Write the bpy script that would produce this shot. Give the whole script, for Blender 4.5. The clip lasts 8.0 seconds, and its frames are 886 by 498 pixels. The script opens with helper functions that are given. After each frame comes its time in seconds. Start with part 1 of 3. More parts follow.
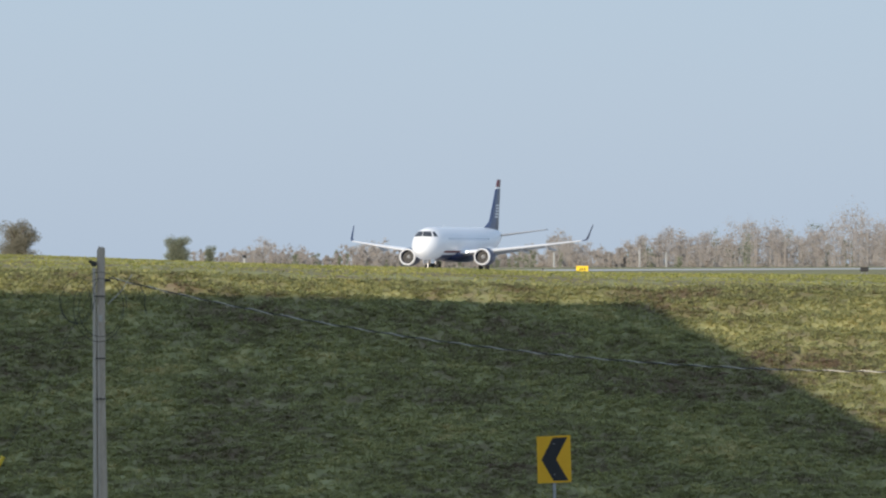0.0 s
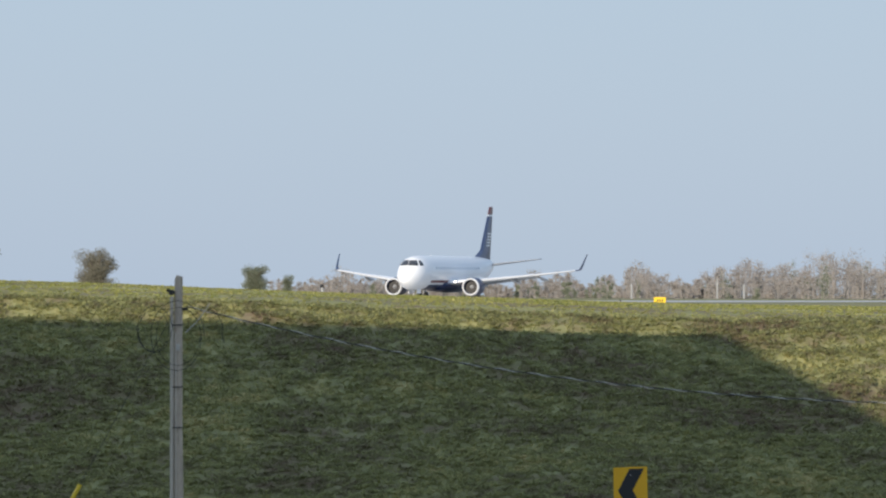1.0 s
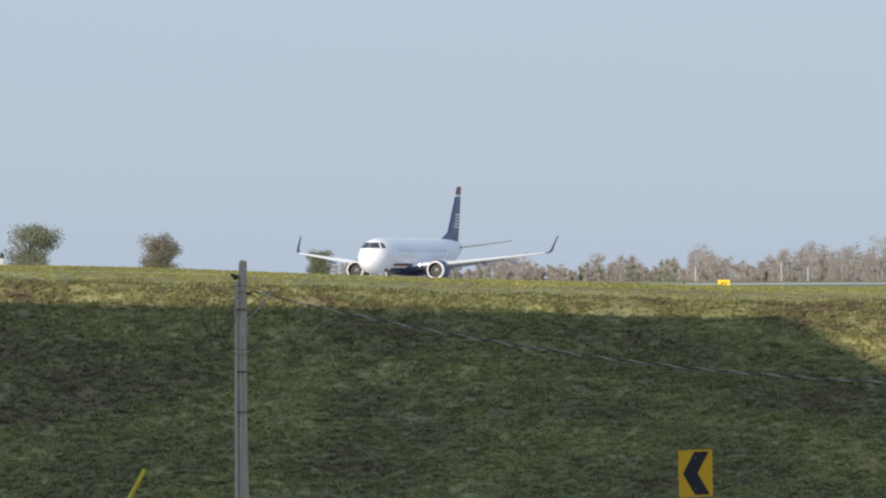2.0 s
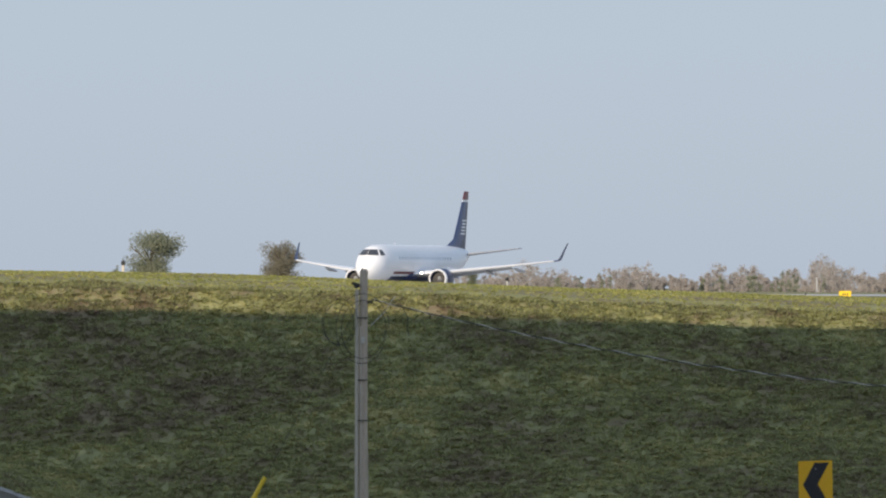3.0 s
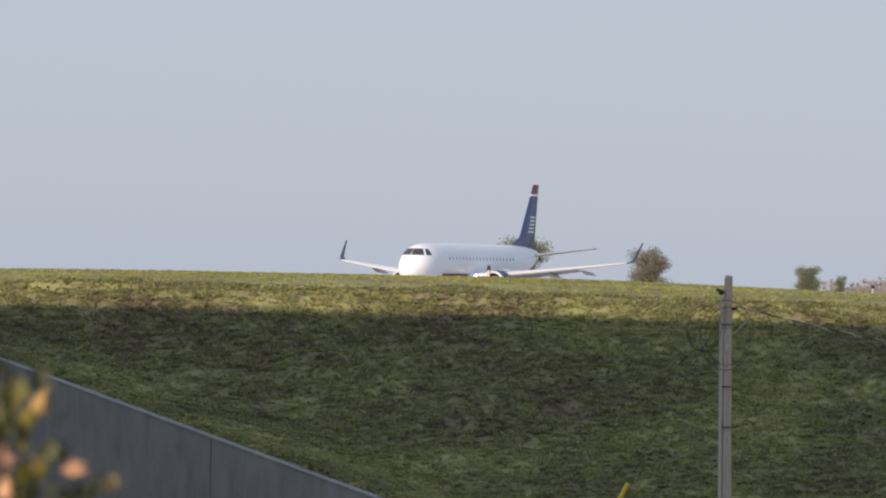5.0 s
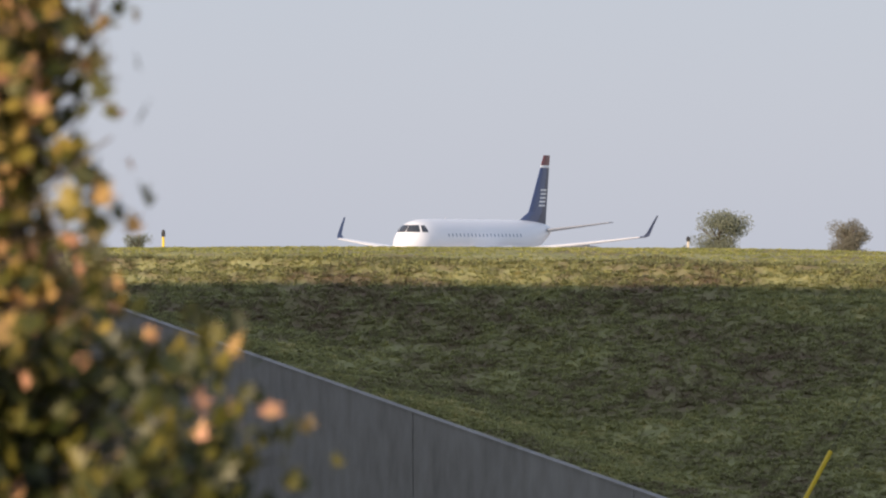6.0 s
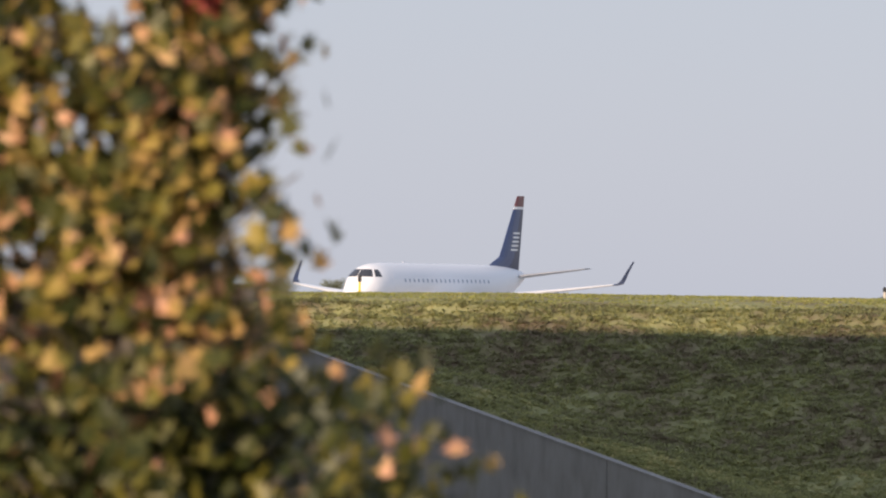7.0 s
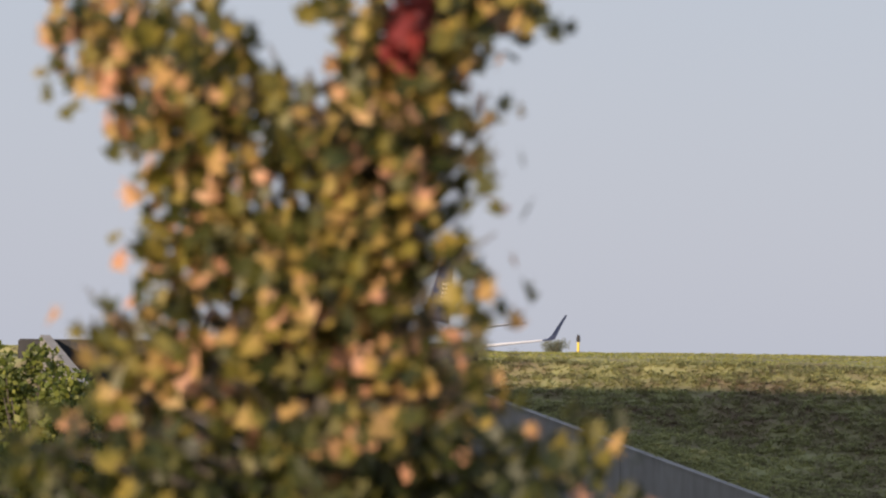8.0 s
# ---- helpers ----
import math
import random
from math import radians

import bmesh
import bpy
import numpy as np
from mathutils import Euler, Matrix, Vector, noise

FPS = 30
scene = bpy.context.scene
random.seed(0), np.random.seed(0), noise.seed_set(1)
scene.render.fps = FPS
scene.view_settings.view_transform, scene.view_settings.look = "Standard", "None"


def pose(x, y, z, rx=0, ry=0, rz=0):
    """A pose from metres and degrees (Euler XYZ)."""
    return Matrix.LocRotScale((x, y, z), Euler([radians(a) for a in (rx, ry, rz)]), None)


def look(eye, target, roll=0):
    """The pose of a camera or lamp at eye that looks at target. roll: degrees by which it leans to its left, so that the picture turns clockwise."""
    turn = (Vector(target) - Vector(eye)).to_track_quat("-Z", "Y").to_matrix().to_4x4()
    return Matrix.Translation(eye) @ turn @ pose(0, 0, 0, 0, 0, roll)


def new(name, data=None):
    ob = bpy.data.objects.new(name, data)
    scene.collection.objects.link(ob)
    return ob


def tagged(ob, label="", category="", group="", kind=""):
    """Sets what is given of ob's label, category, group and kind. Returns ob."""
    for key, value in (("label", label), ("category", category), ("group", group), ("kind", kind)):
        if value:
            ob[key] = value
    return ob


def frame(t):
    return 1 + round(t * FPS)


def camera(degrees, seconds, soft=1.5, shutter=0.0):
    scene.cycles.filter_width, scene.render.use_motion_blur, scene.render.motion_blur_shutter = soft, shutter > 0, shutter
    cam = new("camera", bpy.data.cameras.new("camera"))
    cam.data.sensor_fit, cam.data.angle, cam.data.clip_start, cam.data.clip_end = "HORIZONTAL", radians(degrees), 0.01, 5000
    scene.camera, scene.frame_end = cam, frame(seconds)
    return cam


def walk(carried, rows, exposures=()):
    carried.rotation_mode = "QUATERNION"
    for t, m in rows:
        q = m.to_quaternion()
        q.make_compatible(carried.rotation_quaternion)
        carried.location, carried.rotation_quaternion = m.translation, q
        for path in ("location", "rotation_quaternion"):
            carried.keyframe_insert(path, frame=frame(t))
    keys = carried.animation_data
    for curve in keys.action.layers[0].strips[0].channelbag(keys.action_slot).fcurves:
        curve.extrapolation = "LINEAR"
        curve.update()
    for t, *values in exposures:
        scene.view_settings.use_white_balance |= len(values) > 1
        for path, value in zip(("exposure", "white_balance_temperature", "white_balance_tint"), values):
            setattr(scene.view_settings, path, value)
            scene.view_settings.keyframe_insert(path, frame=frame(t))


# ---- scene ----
PATH = [  # seconds, sideways metres, height of the eye, azimuth, elevation, roll in degrees
    (0, 0, 0.8, 0.001, 0.1, -0.104),
    (0.1, 0, 0.8, -0.0066, 0.1622, -0.105),
    (0.2, 0, 0.8, 0.0667, 0.2183, -0.11),
    (0.3, 0, 0.8, 0.038, 0.1824, -0.081),
    (0.4, 0, 0.8, -0.084, 0.0759, 0.108),
    (0.5, 0, 0.8, -0.282, 0.147, 0.316),
    (0.6, 0, 0.8, -0.3748, 0.222, 0.3),
    (0.7, 0, 0.8, -0.4361, 0.1817, 0.27),
    (0.8, 0, 0.8, -0.4641, 0.2, 0.245),
    (0.9, 0, 0.8, -0.5146, 0.2123, 0.215),
    (1, 0, 0.8, -0.549, 0.314, 0.19),
    (1.1, 0, 0.8, -0.532, 0.4243, 0.16),
    (1.2, 0, 0.8, -0.6402, 0.4819, 0.1),
    (1.3, 0, 0.8, -0.7185, 0.4875, -0.02),
    (1.5, 0, 0.8, -0.852, 0.268, -0.034),
    (1.6, 0, 0.8, -0.9219, 0.1944, -0.077),
    (1.7, 0, 0.8, -0.944, 0.156, -0.062),
    (2.8, 0, 0.8, -1.5321, 0.3855, 0.066),
    (2.9, 0, 0.8, -1.7709, 0.2723, 0.225),
    (3, 0, 0.8, -1.858, 0.261, 0.28),
    (3.1, 0, 0.8, -1.9316, 0.2608, 0.428),
    (3.2, 0, 0.8, -1.9995, 0.2595, 0.4),
    (3.3, 0, 0.8, -2.1193, 0.2494, 0.331),
    (3.4, 0, 0.8, -2.214, 0.2795, 0.335),
    (3.5, 0, 0.8, -2.2474, 0.3146, 0.385),
    (3.6, 0, 0.8, -2.3511, 0.2209, 0.368),
    (3.7, 0, 0.8, -2.4034, 0.1653, 0.588),
    (3.8, 0, 0.8, -2.5107, 0.1788, 0.368),
    (3.9, 0, 0.8, -2.6869, 0.2231, 0.358),
    (4, 0, 0.8, -2.8268, 0.2567, 0.542),
    (4.1, 0, 0.8, -3.0108, 0.3242, 0.64),
    (4.2, 0, 0.8, -3.0427, 0.4741, 0.668),
    (4.3, 0, 0.8, -3.2784, 0.5462, 0.476),
    (4.4, 0, 0.8, -3.6178, 0.6286, 0.744),
    (4.5, 0, 0.8, -3.7404, 0.7182, 0.93),
    (4.6, 0, 0.8, -3.9929, 0.6943, 1.074),
    (4.7, 0.015, 0.8, -4.1315, 0.5613, 1.017),
    (4.8, 0.03, 0.8, -4.2344, 0.4243, 0.75),
    (4.9, 0.045, 0.8, -4.3404, 0.3583, 0.6),
    (5, 0.06, 0.8, -4.461, 0.281, 0.7),
    (5.1, 0.072, 0.8, -4.5759, 0.3746, 0.638),
    (5.2, 0.085, 0.8, -4.825, 0.473, 0.62),
    (6.3, 0.072, 0.68, -6.0812, 0.0224, -0.21),
    (6.4, 0.071, 0.68, -6.269, 0.01, 0.134),
    (6.5, 0.07, 0.68, -6.3304, -0.0675, 0.044),
    (6.6, 0.076, 0.68, -6.6299, 0.0895, 0.015),
    (6.7, 0.083, 0.68, -7.035, 0.04, 0.36),
    (6.8, 0.089, 0.68, -6.9928, 0.0105, 0.25),
    (6.9, 0.096, 0.68, -7.0369, 0.1824, 0.543),
    (7, 0.102, 0.68, -7.27, 0.451, 0.42),
    (7.1, 0.108, 0.68, -7.4549, 0.5779, 0.588),
    (7.2, 0.115, 0.68, -7.5596, 0.7217, 0.327),
    (7.3, 0.121, 0.68, -7.797, 0.6041, 0.324),
    (7.4, 0.128, 0.68, -8.1291, 0.5674, 0.121),
    (7.5, 0.134, 0.68, -8.4, 0.493, 0.25),
    (7.6, 0.14, 0.68, -8.5012, 0.5945, 0.159),
    (7.7, 0.147, 0.68, -8.5573, 0.6221, 0.958),
    (7.8, 0.153, 0.68, -8.6827, 0.6764, 0.814),
    (7.9, 0.16, 0.68, -8.7277, 0.8452, 0.71),
    (8, 0.166, 0.68, -8.84, 0.861, 0.66),
]


def aimed(cx, cz, az, el, roll):
    a, e = radians(az), radians(el)
    eye = Vector((cx, 0, cz))
    return look(eye, eye + 100 * Vector((math.sin(a) * math.cos(e), math.cos(a) * math.cos(e), math.sin(e))), roll)


cam = camera(6.26, 8.0, soft=2.1)
cam.data.dof.use_dof = True
cam.data.dof.focus_distance = 450.0
cam.data.dof.aperture_fstop = 10.5
walk(cam, [(t, aimed(cx, cz, az, el, roll)) for t, cx, cz, az, el, roll in PATH],
     exposures=[(0, 0.05, 6500, 10), (1.7, 0.05, 6600, 11), (3.5, 0.0, 6950, 14), (5, 0.0, 7150, 17), (6.5, 0.15, 7500, 21), (8, 0.05, 7450, 21)])

# ---- world and sun ----
SUN_AZ, SUN_EL = radians(-157), radians(14)   # from behind the camera, to its left
to_sun = Vector((math.sin(SUN_AZ) * math.cos(SUN_EL), math.cos(SUN_AZ) * math.cos(SUN_EL), math.sin(SUN_EL)))
world = bpy.data.worlds.new("world")
scene.world = world
world.use_nodes = True
wn, wl = world.node_tree.nodes, world.node_tree.links
sky = wn.new("ShaderNodeTexSky")
sky.sky_type = "NISHITA"
sky.sun_disc = False
sky.sun_elevation, sky.sun_rotation = SUN_EL, SUN_AZ
sky.altitude, sky.air_density, sky.dust_density, sky.ozone_density = 100, 1.0, 0.5, 1.5
wn["Background"].inputs["Strength"].default_value = 1.0
# thin even haze over the clear sky
haze = wn.new("ShaderNodeMix")
haze.data_type, haze.blend_type = "RGBA", "ADD"
haze.inputs["Factor"].default_value = 1.0
dim = wn.new("ShaderNodeVectorMath")
dim.operation = "SCALE"
dim.inputs["Scale"].default_value = 0.02
wl.new(sky.outputs[0], dim.inputs[0])
wl.new(dim.outputs[0], haze.inputs["A"])
haze.inputs["B"].default_value = (0.315, 0.42, 0.58, 1)
wl.new(haze.outputs["Result"], wn["Background"].inputs["Color"])
sun = new("sun", bpy.data.lights.new("sun", "SUN"))
sun.data.energy, sun.data.angle, sun.data.color = 5.0, radians(0.16), (1.0, 0.89, 0.73)
sun.matrix_world = look((0, 0, 60), Vector((0, 0, 60)) - to_sun)


# ---- materials ----
def material(name, colors, scale=4.0, rough=0.7, metal=0.0, bump=0.0, bump_scale=40.0, spread=0.5, island=0.0, stretch=(1, 1, 1), glow=0.0, gloss=0.5, thin=0.0, broad=0.45):
    """Two scales of noise mix the colours; bump gives the fine relief."""
    m = bpy.data.materials.new(name)
    m.use_nodes = True
    n, l = m.node_tree.nodes, m.node_tree.links
    b = n["Principled BSDF"]
    b.inputs["Roughness"].default_value, b.inputs["Metallic"].default_value = rough, metal
    b.inputs["Specular IOR Level"].default_value = gloss
    co = n.new("ShaderNodeTexCoord")
    mp = n.new("ShaderNodeMapping")
    mp.inputs["Scale"].default_value = stretch
    l.new(co.outputs["Object"], mp.inputs["Vector"])
    big, small, ramp, mix = n.new("ShaderNodeTexNoise"), n.new("ShaderNodeTexNoise"), n.new("ShaderNodeValToRGB"), n.new("ShaderNodeMath")
    for t, s in ((big, scale), (small, scale * 7.3)):
        t.inputs["Scale"].default_value, t.inputs["Detail"].default_value = s, 5
        l.new(mp.outputs[0], t.inputs["Vector"])
    mix.operation = "MULTIPLY_ADD"
    mix.inputs[1].default_value = 1 - broad
    l.new(small.outputs["Fac"], mix.inputs[0])
    half = n.new("ShaderNodeMath")
    half.operation = "MULTIPLY"
    half.inputs[1].default_value = broad
    l.new(big.outputs["Fac"], half.inputs[0])
    l.new(half.outputs[0], mix.inputs[2])
    last = mix
    if island:
        geo, add = n.new("ShaderNodeNewGeometry"), n.new("ShaderNodeMath")
        add.operation = "MULTIPLY_ADD"
        add.inputs[1].default_value = island
        l.new(geo.outputs["Random Per Island"], add.inputs[0])
        shift = n.new("ShaderNodeMath")
        shift.operation = "SUBTRACT"
        shift.inputs[1].default_value = island / 2
        l.new(mix.outputs[0], shift.inputs[0])
        l.new(shift.outputs[0], add.inputs[2])
        last = add
    l.new(last.outputs[0], ramp.inputs[0])
    el = ramp.color_ramp.elements
    lo, hi = 0.5 - spread / 2, 0.5 + spread / 2
    k = len(colors)
    for i, c in enumerate(colors):
        e = el[i] if i < 2 else el.new(0.5)
        e.color = (*c, 1)
    for i in range(k):
        el[i].position = 0.0001 * i
    for i in reversed(range(k)):
        el[i].position = lo + (hi - lo) * i / max(1, k - 1)
    for i, c in enumerate(colors):
        el[i].color = (*c, 1)
    l.new(ramp.outputs[0], b.inputs["Base Color"])
    if bump:
        bt, bp = n.new("ShaderNodeTexNoise"), n.new("ShaderNodeBump")
        bt.inputs["Scale"].default_value, bt.inputs["Detail"].default_value = bump_scale, 4
        bp.inputs["Strength"].default_value, bp.inputs["Distance"].default_value = bump, 0.02
        l.new(mp.outputs[0], bt.inputs["Vector"])
        l.new(bt.outputs["Fac"], bp.inputs["Height"])
        l.new(bp.outputs[0], b.inputs["Normal"])
    if glow:
        l.new(ramp.outputs[0], b.inputs["Emission Color"])
        b.inputs["Emission Strength"].default_value = glow
    if thin:
        tr, ms = n.new("ShaderNodeBsdfTranslucent"), n.new("ShaderNodeMixShader")
        ms.inputs[0].default_value = thin
        l.new(ramp.outputs[0], tr.inputs["Color"])
        l.new(b.outputs[0], ms.inputs[1])
        l.new(tr.outputs[0], ms.inputs[2])
        l.new(ms.outputs[0], n["Material Output"].inputs["Surface"])
    return m


TURF = material("turf", [(0.20, 0.15, 0.10), (0.235, 0.205, 0.115), (0.285, 0.285, 0.135), (0.42, 0.38, 0.18)], 0.28, 0.9, 0, 0.6, 9, 0.30, gloss=0.15, broad=0.54)
BLADE = material("grass_blade", [(0.25, 0.18, 0.125), (0.275, 0.252, 0.135), (0.355, 0.362, 0.16), (0.44, 0.42, 0.18), (0.66, 0.56, 0.29)], 0.28, 0.75, 0, 0, 1, 0.42, island=0.17, gloss=0.2, thin=0.5, broad=0.54)
LAWN = material("sunlit_lawn_blade", [(0.30, 0.32, 0.09), (0.40, 0.40, 0.12), (0.54, 0.48, 0.18)], 0.3, 0.7, 0, 0, 1, 0.45, island=0.35, gloss=0.2, thin=0.35)
# a pale reflection is put into the cabin windows' base colour
REFLECTION_GLASS = material("reflection_pale_cabin_glass", [(0.36, 0.40, 0.48), (0.42, 0.46, 0.53)], 2, 0.2)
ASPHALT = material("asphalt", [(0.035, 0.035, 0.036), (0.06, 0.06, 0.058)], 1.2, 0.85, 0, 0.3, 60)
RUNWAY = material("runway_concrete", [(0.50, 0.49, 0.47), (0.62, 0.61, 0.58)], 0.15, 0.95, 0, 0.2, 8, gloss=0.1)
CONCRETE = material("weathered_concrete", [(0.17, 0.158, 0.145), (0.25, 0.236, 0.218), (0.32, 0.305, 0.285)], 0.5, 0.85, 0, 0.4, 25, 0.5, stretch=(1, 1, 0.35))
DARK_CONCRETE = material("near_black_concrete", [(0.0175, 0.018, 0.02), (0.035, 0.035, 0.0375)], 0.8, 0.8, 0, 0.3, 20, stretch=(1, 1, 0.4))
WOOD = material("weathered_pole_wood", [(0.30, 0.235, 0.175), (0.53, 0.44, 0.34), (0.68, 0.58, 0.46)], 5, 0.85, 0, 0.5, 40, 0.5, stretch=(3, 3, 0.25))
STEEL = material("galvanised_steel", [(0.33, 0.33, 0.33), (0.5, 0.5, 0.49)], 6, 0.45, 0.8)
RUBBER = material("black_rubber", [(0.012, 0.012, 0.012), (0.03, 0.03, 0.03)], 4, 0.7)
CABLE = material("cable_jacket", [(0.02, 0.02, 0.02), (0.05, 0.05, 0.048)], 8, 0.6)
CONDUIT = material("weathered_conduit", [(0.48, 0.42, 0.34), (0.64, 0.57, 0.47)], 3, 0.7, 0, 0.2, 20, stretch=(2, 2, 0.3))
BARE_WIRE = material("bare_aluminium_strand", [(0.50, 0.47, 0.41), (0.68, 0.64, 0.57)], 3, 0.6, 0.0)
YELLOW = material("traffic_yellow", [(0.84, 0.43, 0.008), (0.93, 0.51, 0.012)], 3, 0.5, 0, 0.1, 30)
BLACK = material("sign_black", [(0.012, 0.012, 0.014), (0.025, 0.025, 0.027)], 5, 0.55)
GUARD = material("yellow_plastic", [(0.75, 0.5, 0.02), (0.85, 0.6, 0.04)], 3, 0.45)
WHITE_PAINT = material("white_aircraft_paint", [(0.828, 0.839, 0.861), (0.905, 0.91, 0.926)], 0.6, 0.28, 0, 0, 1, 0.6)
NAVY = material("navy_aircraft_paint", [(0.012, 0.022, 0.075), (0.02, 0.034, 0.10)], 0.7, 0.3)
NAVY_LIGHT = material("blue_aircraft_paint", [(0.04, 0.068, 0.17), (0.055, 0.088, 0.21)], 0.7, 0.3)
RED_PAINT = material("dark_red_aircraft_paint", [(0.15, 0.04, 0.045), (0.21, 0.055, 0.06)], 0.7, 0.35)
GREY_PAINT = material("grey_aircraft_paint", [(0.36, 0.37, 0.39), (0.47, 0.48, 0.5)], 0.8, 0.4)
CHROME = material("polished_lip", [(0.74, 0.74, 0.75), (0.82, 0.82, 0.83)], 2, 0.42, 0.35)
DARK_METAL = material("dark_fan_metal", [(0.008, 0.008, 0.009), (0.02, 0.02, 0.022)], 3, 0.6, 0.1)
GLASS = material("dark_cockpit_glass", [(0.035, 0.04, 0.05), (0.06, 0.066, 0.08)], 2, 0.08)
LAMP = material("landing_light", [(1.0, 0.93, 0.8), (1.0, 0.97, 0.9)], 2, 0.3, glow=4)
NAV_RED = material("red_position_light", [(1.0, 0.06, 0.03), (1.0, 0.1, 0.06)], 2, 0.3, glow=2.5)
BARK = material("bark", [(0.06, 0.05, 0.04), (0.14, 0.12, 0.10)], 6, 0.9, 0, 0.5, 30, stretch=(1, 1, 0.3))
LEAF = material("autumn_leaf", [(0.04, 0.046, 0.008), (0.09, 0.088, 0.014), (0.19, 0.158, 0.026), (0.33, 0.245, 0.055), (0.50, 0.31, 0.115), (0.62, 0.31, 0.185)], 2.2, 0.5, 0, 0, 1, 0.75, island=0.8, thin=0.25)
# leaves still green, with the low crown's shade darkened into the colour
SHADE_GREEN_LEAF = material("shade_green_leaf", [(0.018, 0.026, 0.005), (0.035, 0.045, 0.008), (0.08, 0.08, 0.012), (0.20, 0.16, 0.025)], 3, 0.5, 0, 0, 1, 0.7, island=0.5, thin=0.25)
RED_LEAF = material("red_leaf", [(0.22, 0.03, 0.03), (0.38, 0.06, 0.05)], 3, 0.5, 0, 0, 1, 0.6, island=0.4, thin=0.35)
BUSH_LEAF = material("bush_leaf", [(0.05, 0.075, 0.012), (0.12, 0.15, 0.025), (0.24, 0.25, 0.05)], 2, 0.55, 0, 0, 1, 0.6, island=0.5, thin=0.3)
# haze is put into the next three colours: lightened and greyed
HAZED_LEAF = material("hazed_foliage", [(0.196, 0.218, 0.161), (0.265, 0.287, 0.213), (0.345, 0.351, 0.253)], 0.08, 0.8, 0, 0, 1, 0.5, island=0.2, gloss=0.05, thin=0.5)
HAZED_TWIG = material("hazed_bare_twigs", [(0.363, 0.325, 0.303), (0.429, 0.391, 0.363), (0.495, 0.451, 0.418)], 0.03, 0.9, 0, 0, 1, 0.5, island=0.15, gloss=0.05, thin=0.5)
HAZED_OLIVE_LEAF = material("hazed_olive_foliage", [(0.21, 0.20, 0.155), (0.27, 0.255, 0.20), (0.34, 0.32, 0.25)], 0.08, 0.8, 0, 0, 1, 0.5, island=0.2, gloss=0.05, thin=0.5)
CLADDING = material("metal_cladding", [(0.3, 0.31, 0.32), (0.38, 0.39, 0.4)], 0.4, 0.5, 0.2)


# ---- mesh helpers ----
def mesh_of(name, bm, mat, smooth=False):
    me = bpy.data.meshes.new(name)
    if smooth:
        for f in bm.faces:
            f.smooth = True
    bm.to_mesh(me)
    bm.free()
    me.materials.append(mat)
    return me


def part(name, bm, mat, parent=None, label="", smooth=False):
    ob = new(name, mesh_of(name, bm, mat, smooth))
    ob.parent = parent
    if label:
        ob["label"] = label
    return ob


def from_arrays(name, verts, faces, mat, smooth=False):
    me = bpy.data.meshes.new(name)
    me.from_pydata([tuple(v) for v in verts], [], faces)
    if smooth:
        me.polygons.foreach_set("use_smooth", [True] * len(me.polygons))
    me.materials.append(mat)
    me.update()
    return new(name, me)


def thing(name, label, category, m=None, group="", kind=""):
    ob = new(name)
    ob.empty_display_size = 0.2
    if m is not None:
        ob.matrix_world = m
    return tagged(ob, label, category, group, kind)


def box(x0, x1, y0, y1, z0, z1, bevel=0.0, bm=None):
    bm = bm or bmesh.new()
    vs = [bm.verts.new((x, y, z)) for x in (x0, x1) for y in (y0, y1) for z in (z0, z1)]
    fs = [bm.faces.new([vs[i] for i in q]) for q in ((0, 1, 3, 2), (4, 6, 7, 5), (0, 4, 5, 1), (2, 3, 7, 6), (0, 2, 6, 4), (1, 5, 7, 3))]
    if bevel:
        edges = {e for f in fs for e in f.edges}
        bmesh.ops.bevel(bm, geom=list(edges), offset=bevel, segments=2, affect="EDGES")
    return bm


def loft(rings, bm=None, cap=True, close=True):
    """Skin through rings of equal length."""
    bm = bm or bmesh.new()
    rows = [[bm.verts.new(p) for p in ring] for ring in rings]
    k = len(rows[0])
    for a, b in zip(rows, rows[1:]):
        for i in range(k if close else k - 1):
            j = (i + 1) % k
            bm.faces.new((a[i], a[j], b[j], b[i]))
    if cap:
        bm.faces.new(rows[0][::-1])
        bm.faces.new(rows[-1])
    bmesh.ops.recalc_face_normals(bm, faces=bm.faces)
    return bm


def tube(points, radii, sides=8, bm=None):
    """A round bar along points."""
    pts = [Vector(p) for p in points]
    rings = []
    for i, p in enumerate(pts):
        d = (pts[min(i + 1, len(pts) - 1)] - pts[max(i - 1, 0)]).normalized()
        s = d.cross(Vector((0, 0, 1)) if abs(d.z) < 0.95 else Vector((1, 0, 0))).normalized()
        u = s.cross(d)
        r = radii[i] if isinstance(radii, (list, tuple)) else radii
        rings.append([p + r * (math.cos(a) * s + math.sin(a) * u) for a in [2 * math.pi * k / sides for k in range(sides)]])
    return loft(rings, bm)


def lathe(profile, axis="x", sides=24, bm=None, cap=True):
    """Rings (along, radius) turned about the axis."""
    rings = []
    for h, r in profile:
        ring = []
        for k in range(sides):
            a = 2 * math.pi * k / sides
            c, s = r * math.cos(a), r * math.sin(a)
            ring.append({"x": (h, c, s), "y": (c, h, s), "z": (c, s, h)}[axis])
        rings.append(ring)
    return loft(rings, bm, cap)


def smoothstep(a, b, v):
    t = min(1.0, max(0.0, (v - a) / (b - a)))
    return t * t * (3 - 2 * t)


# ---- ground ----
CREST_Y, TOE_Y = 172.0, 150.0
WALL_A, WALL_B = Vector((-26.4, 172.0)), Vector((-7.0, 150.1))      # right wing wall of the underpass
LEFT_A, LEFT_B = Vector((-35.7, 172.0)), Vector((-29.4, 154.5))     # left wing wall


def crest_z(x):
    return 0.80 - 0.36 * math.tanh((x + 4.5) / 10.0)


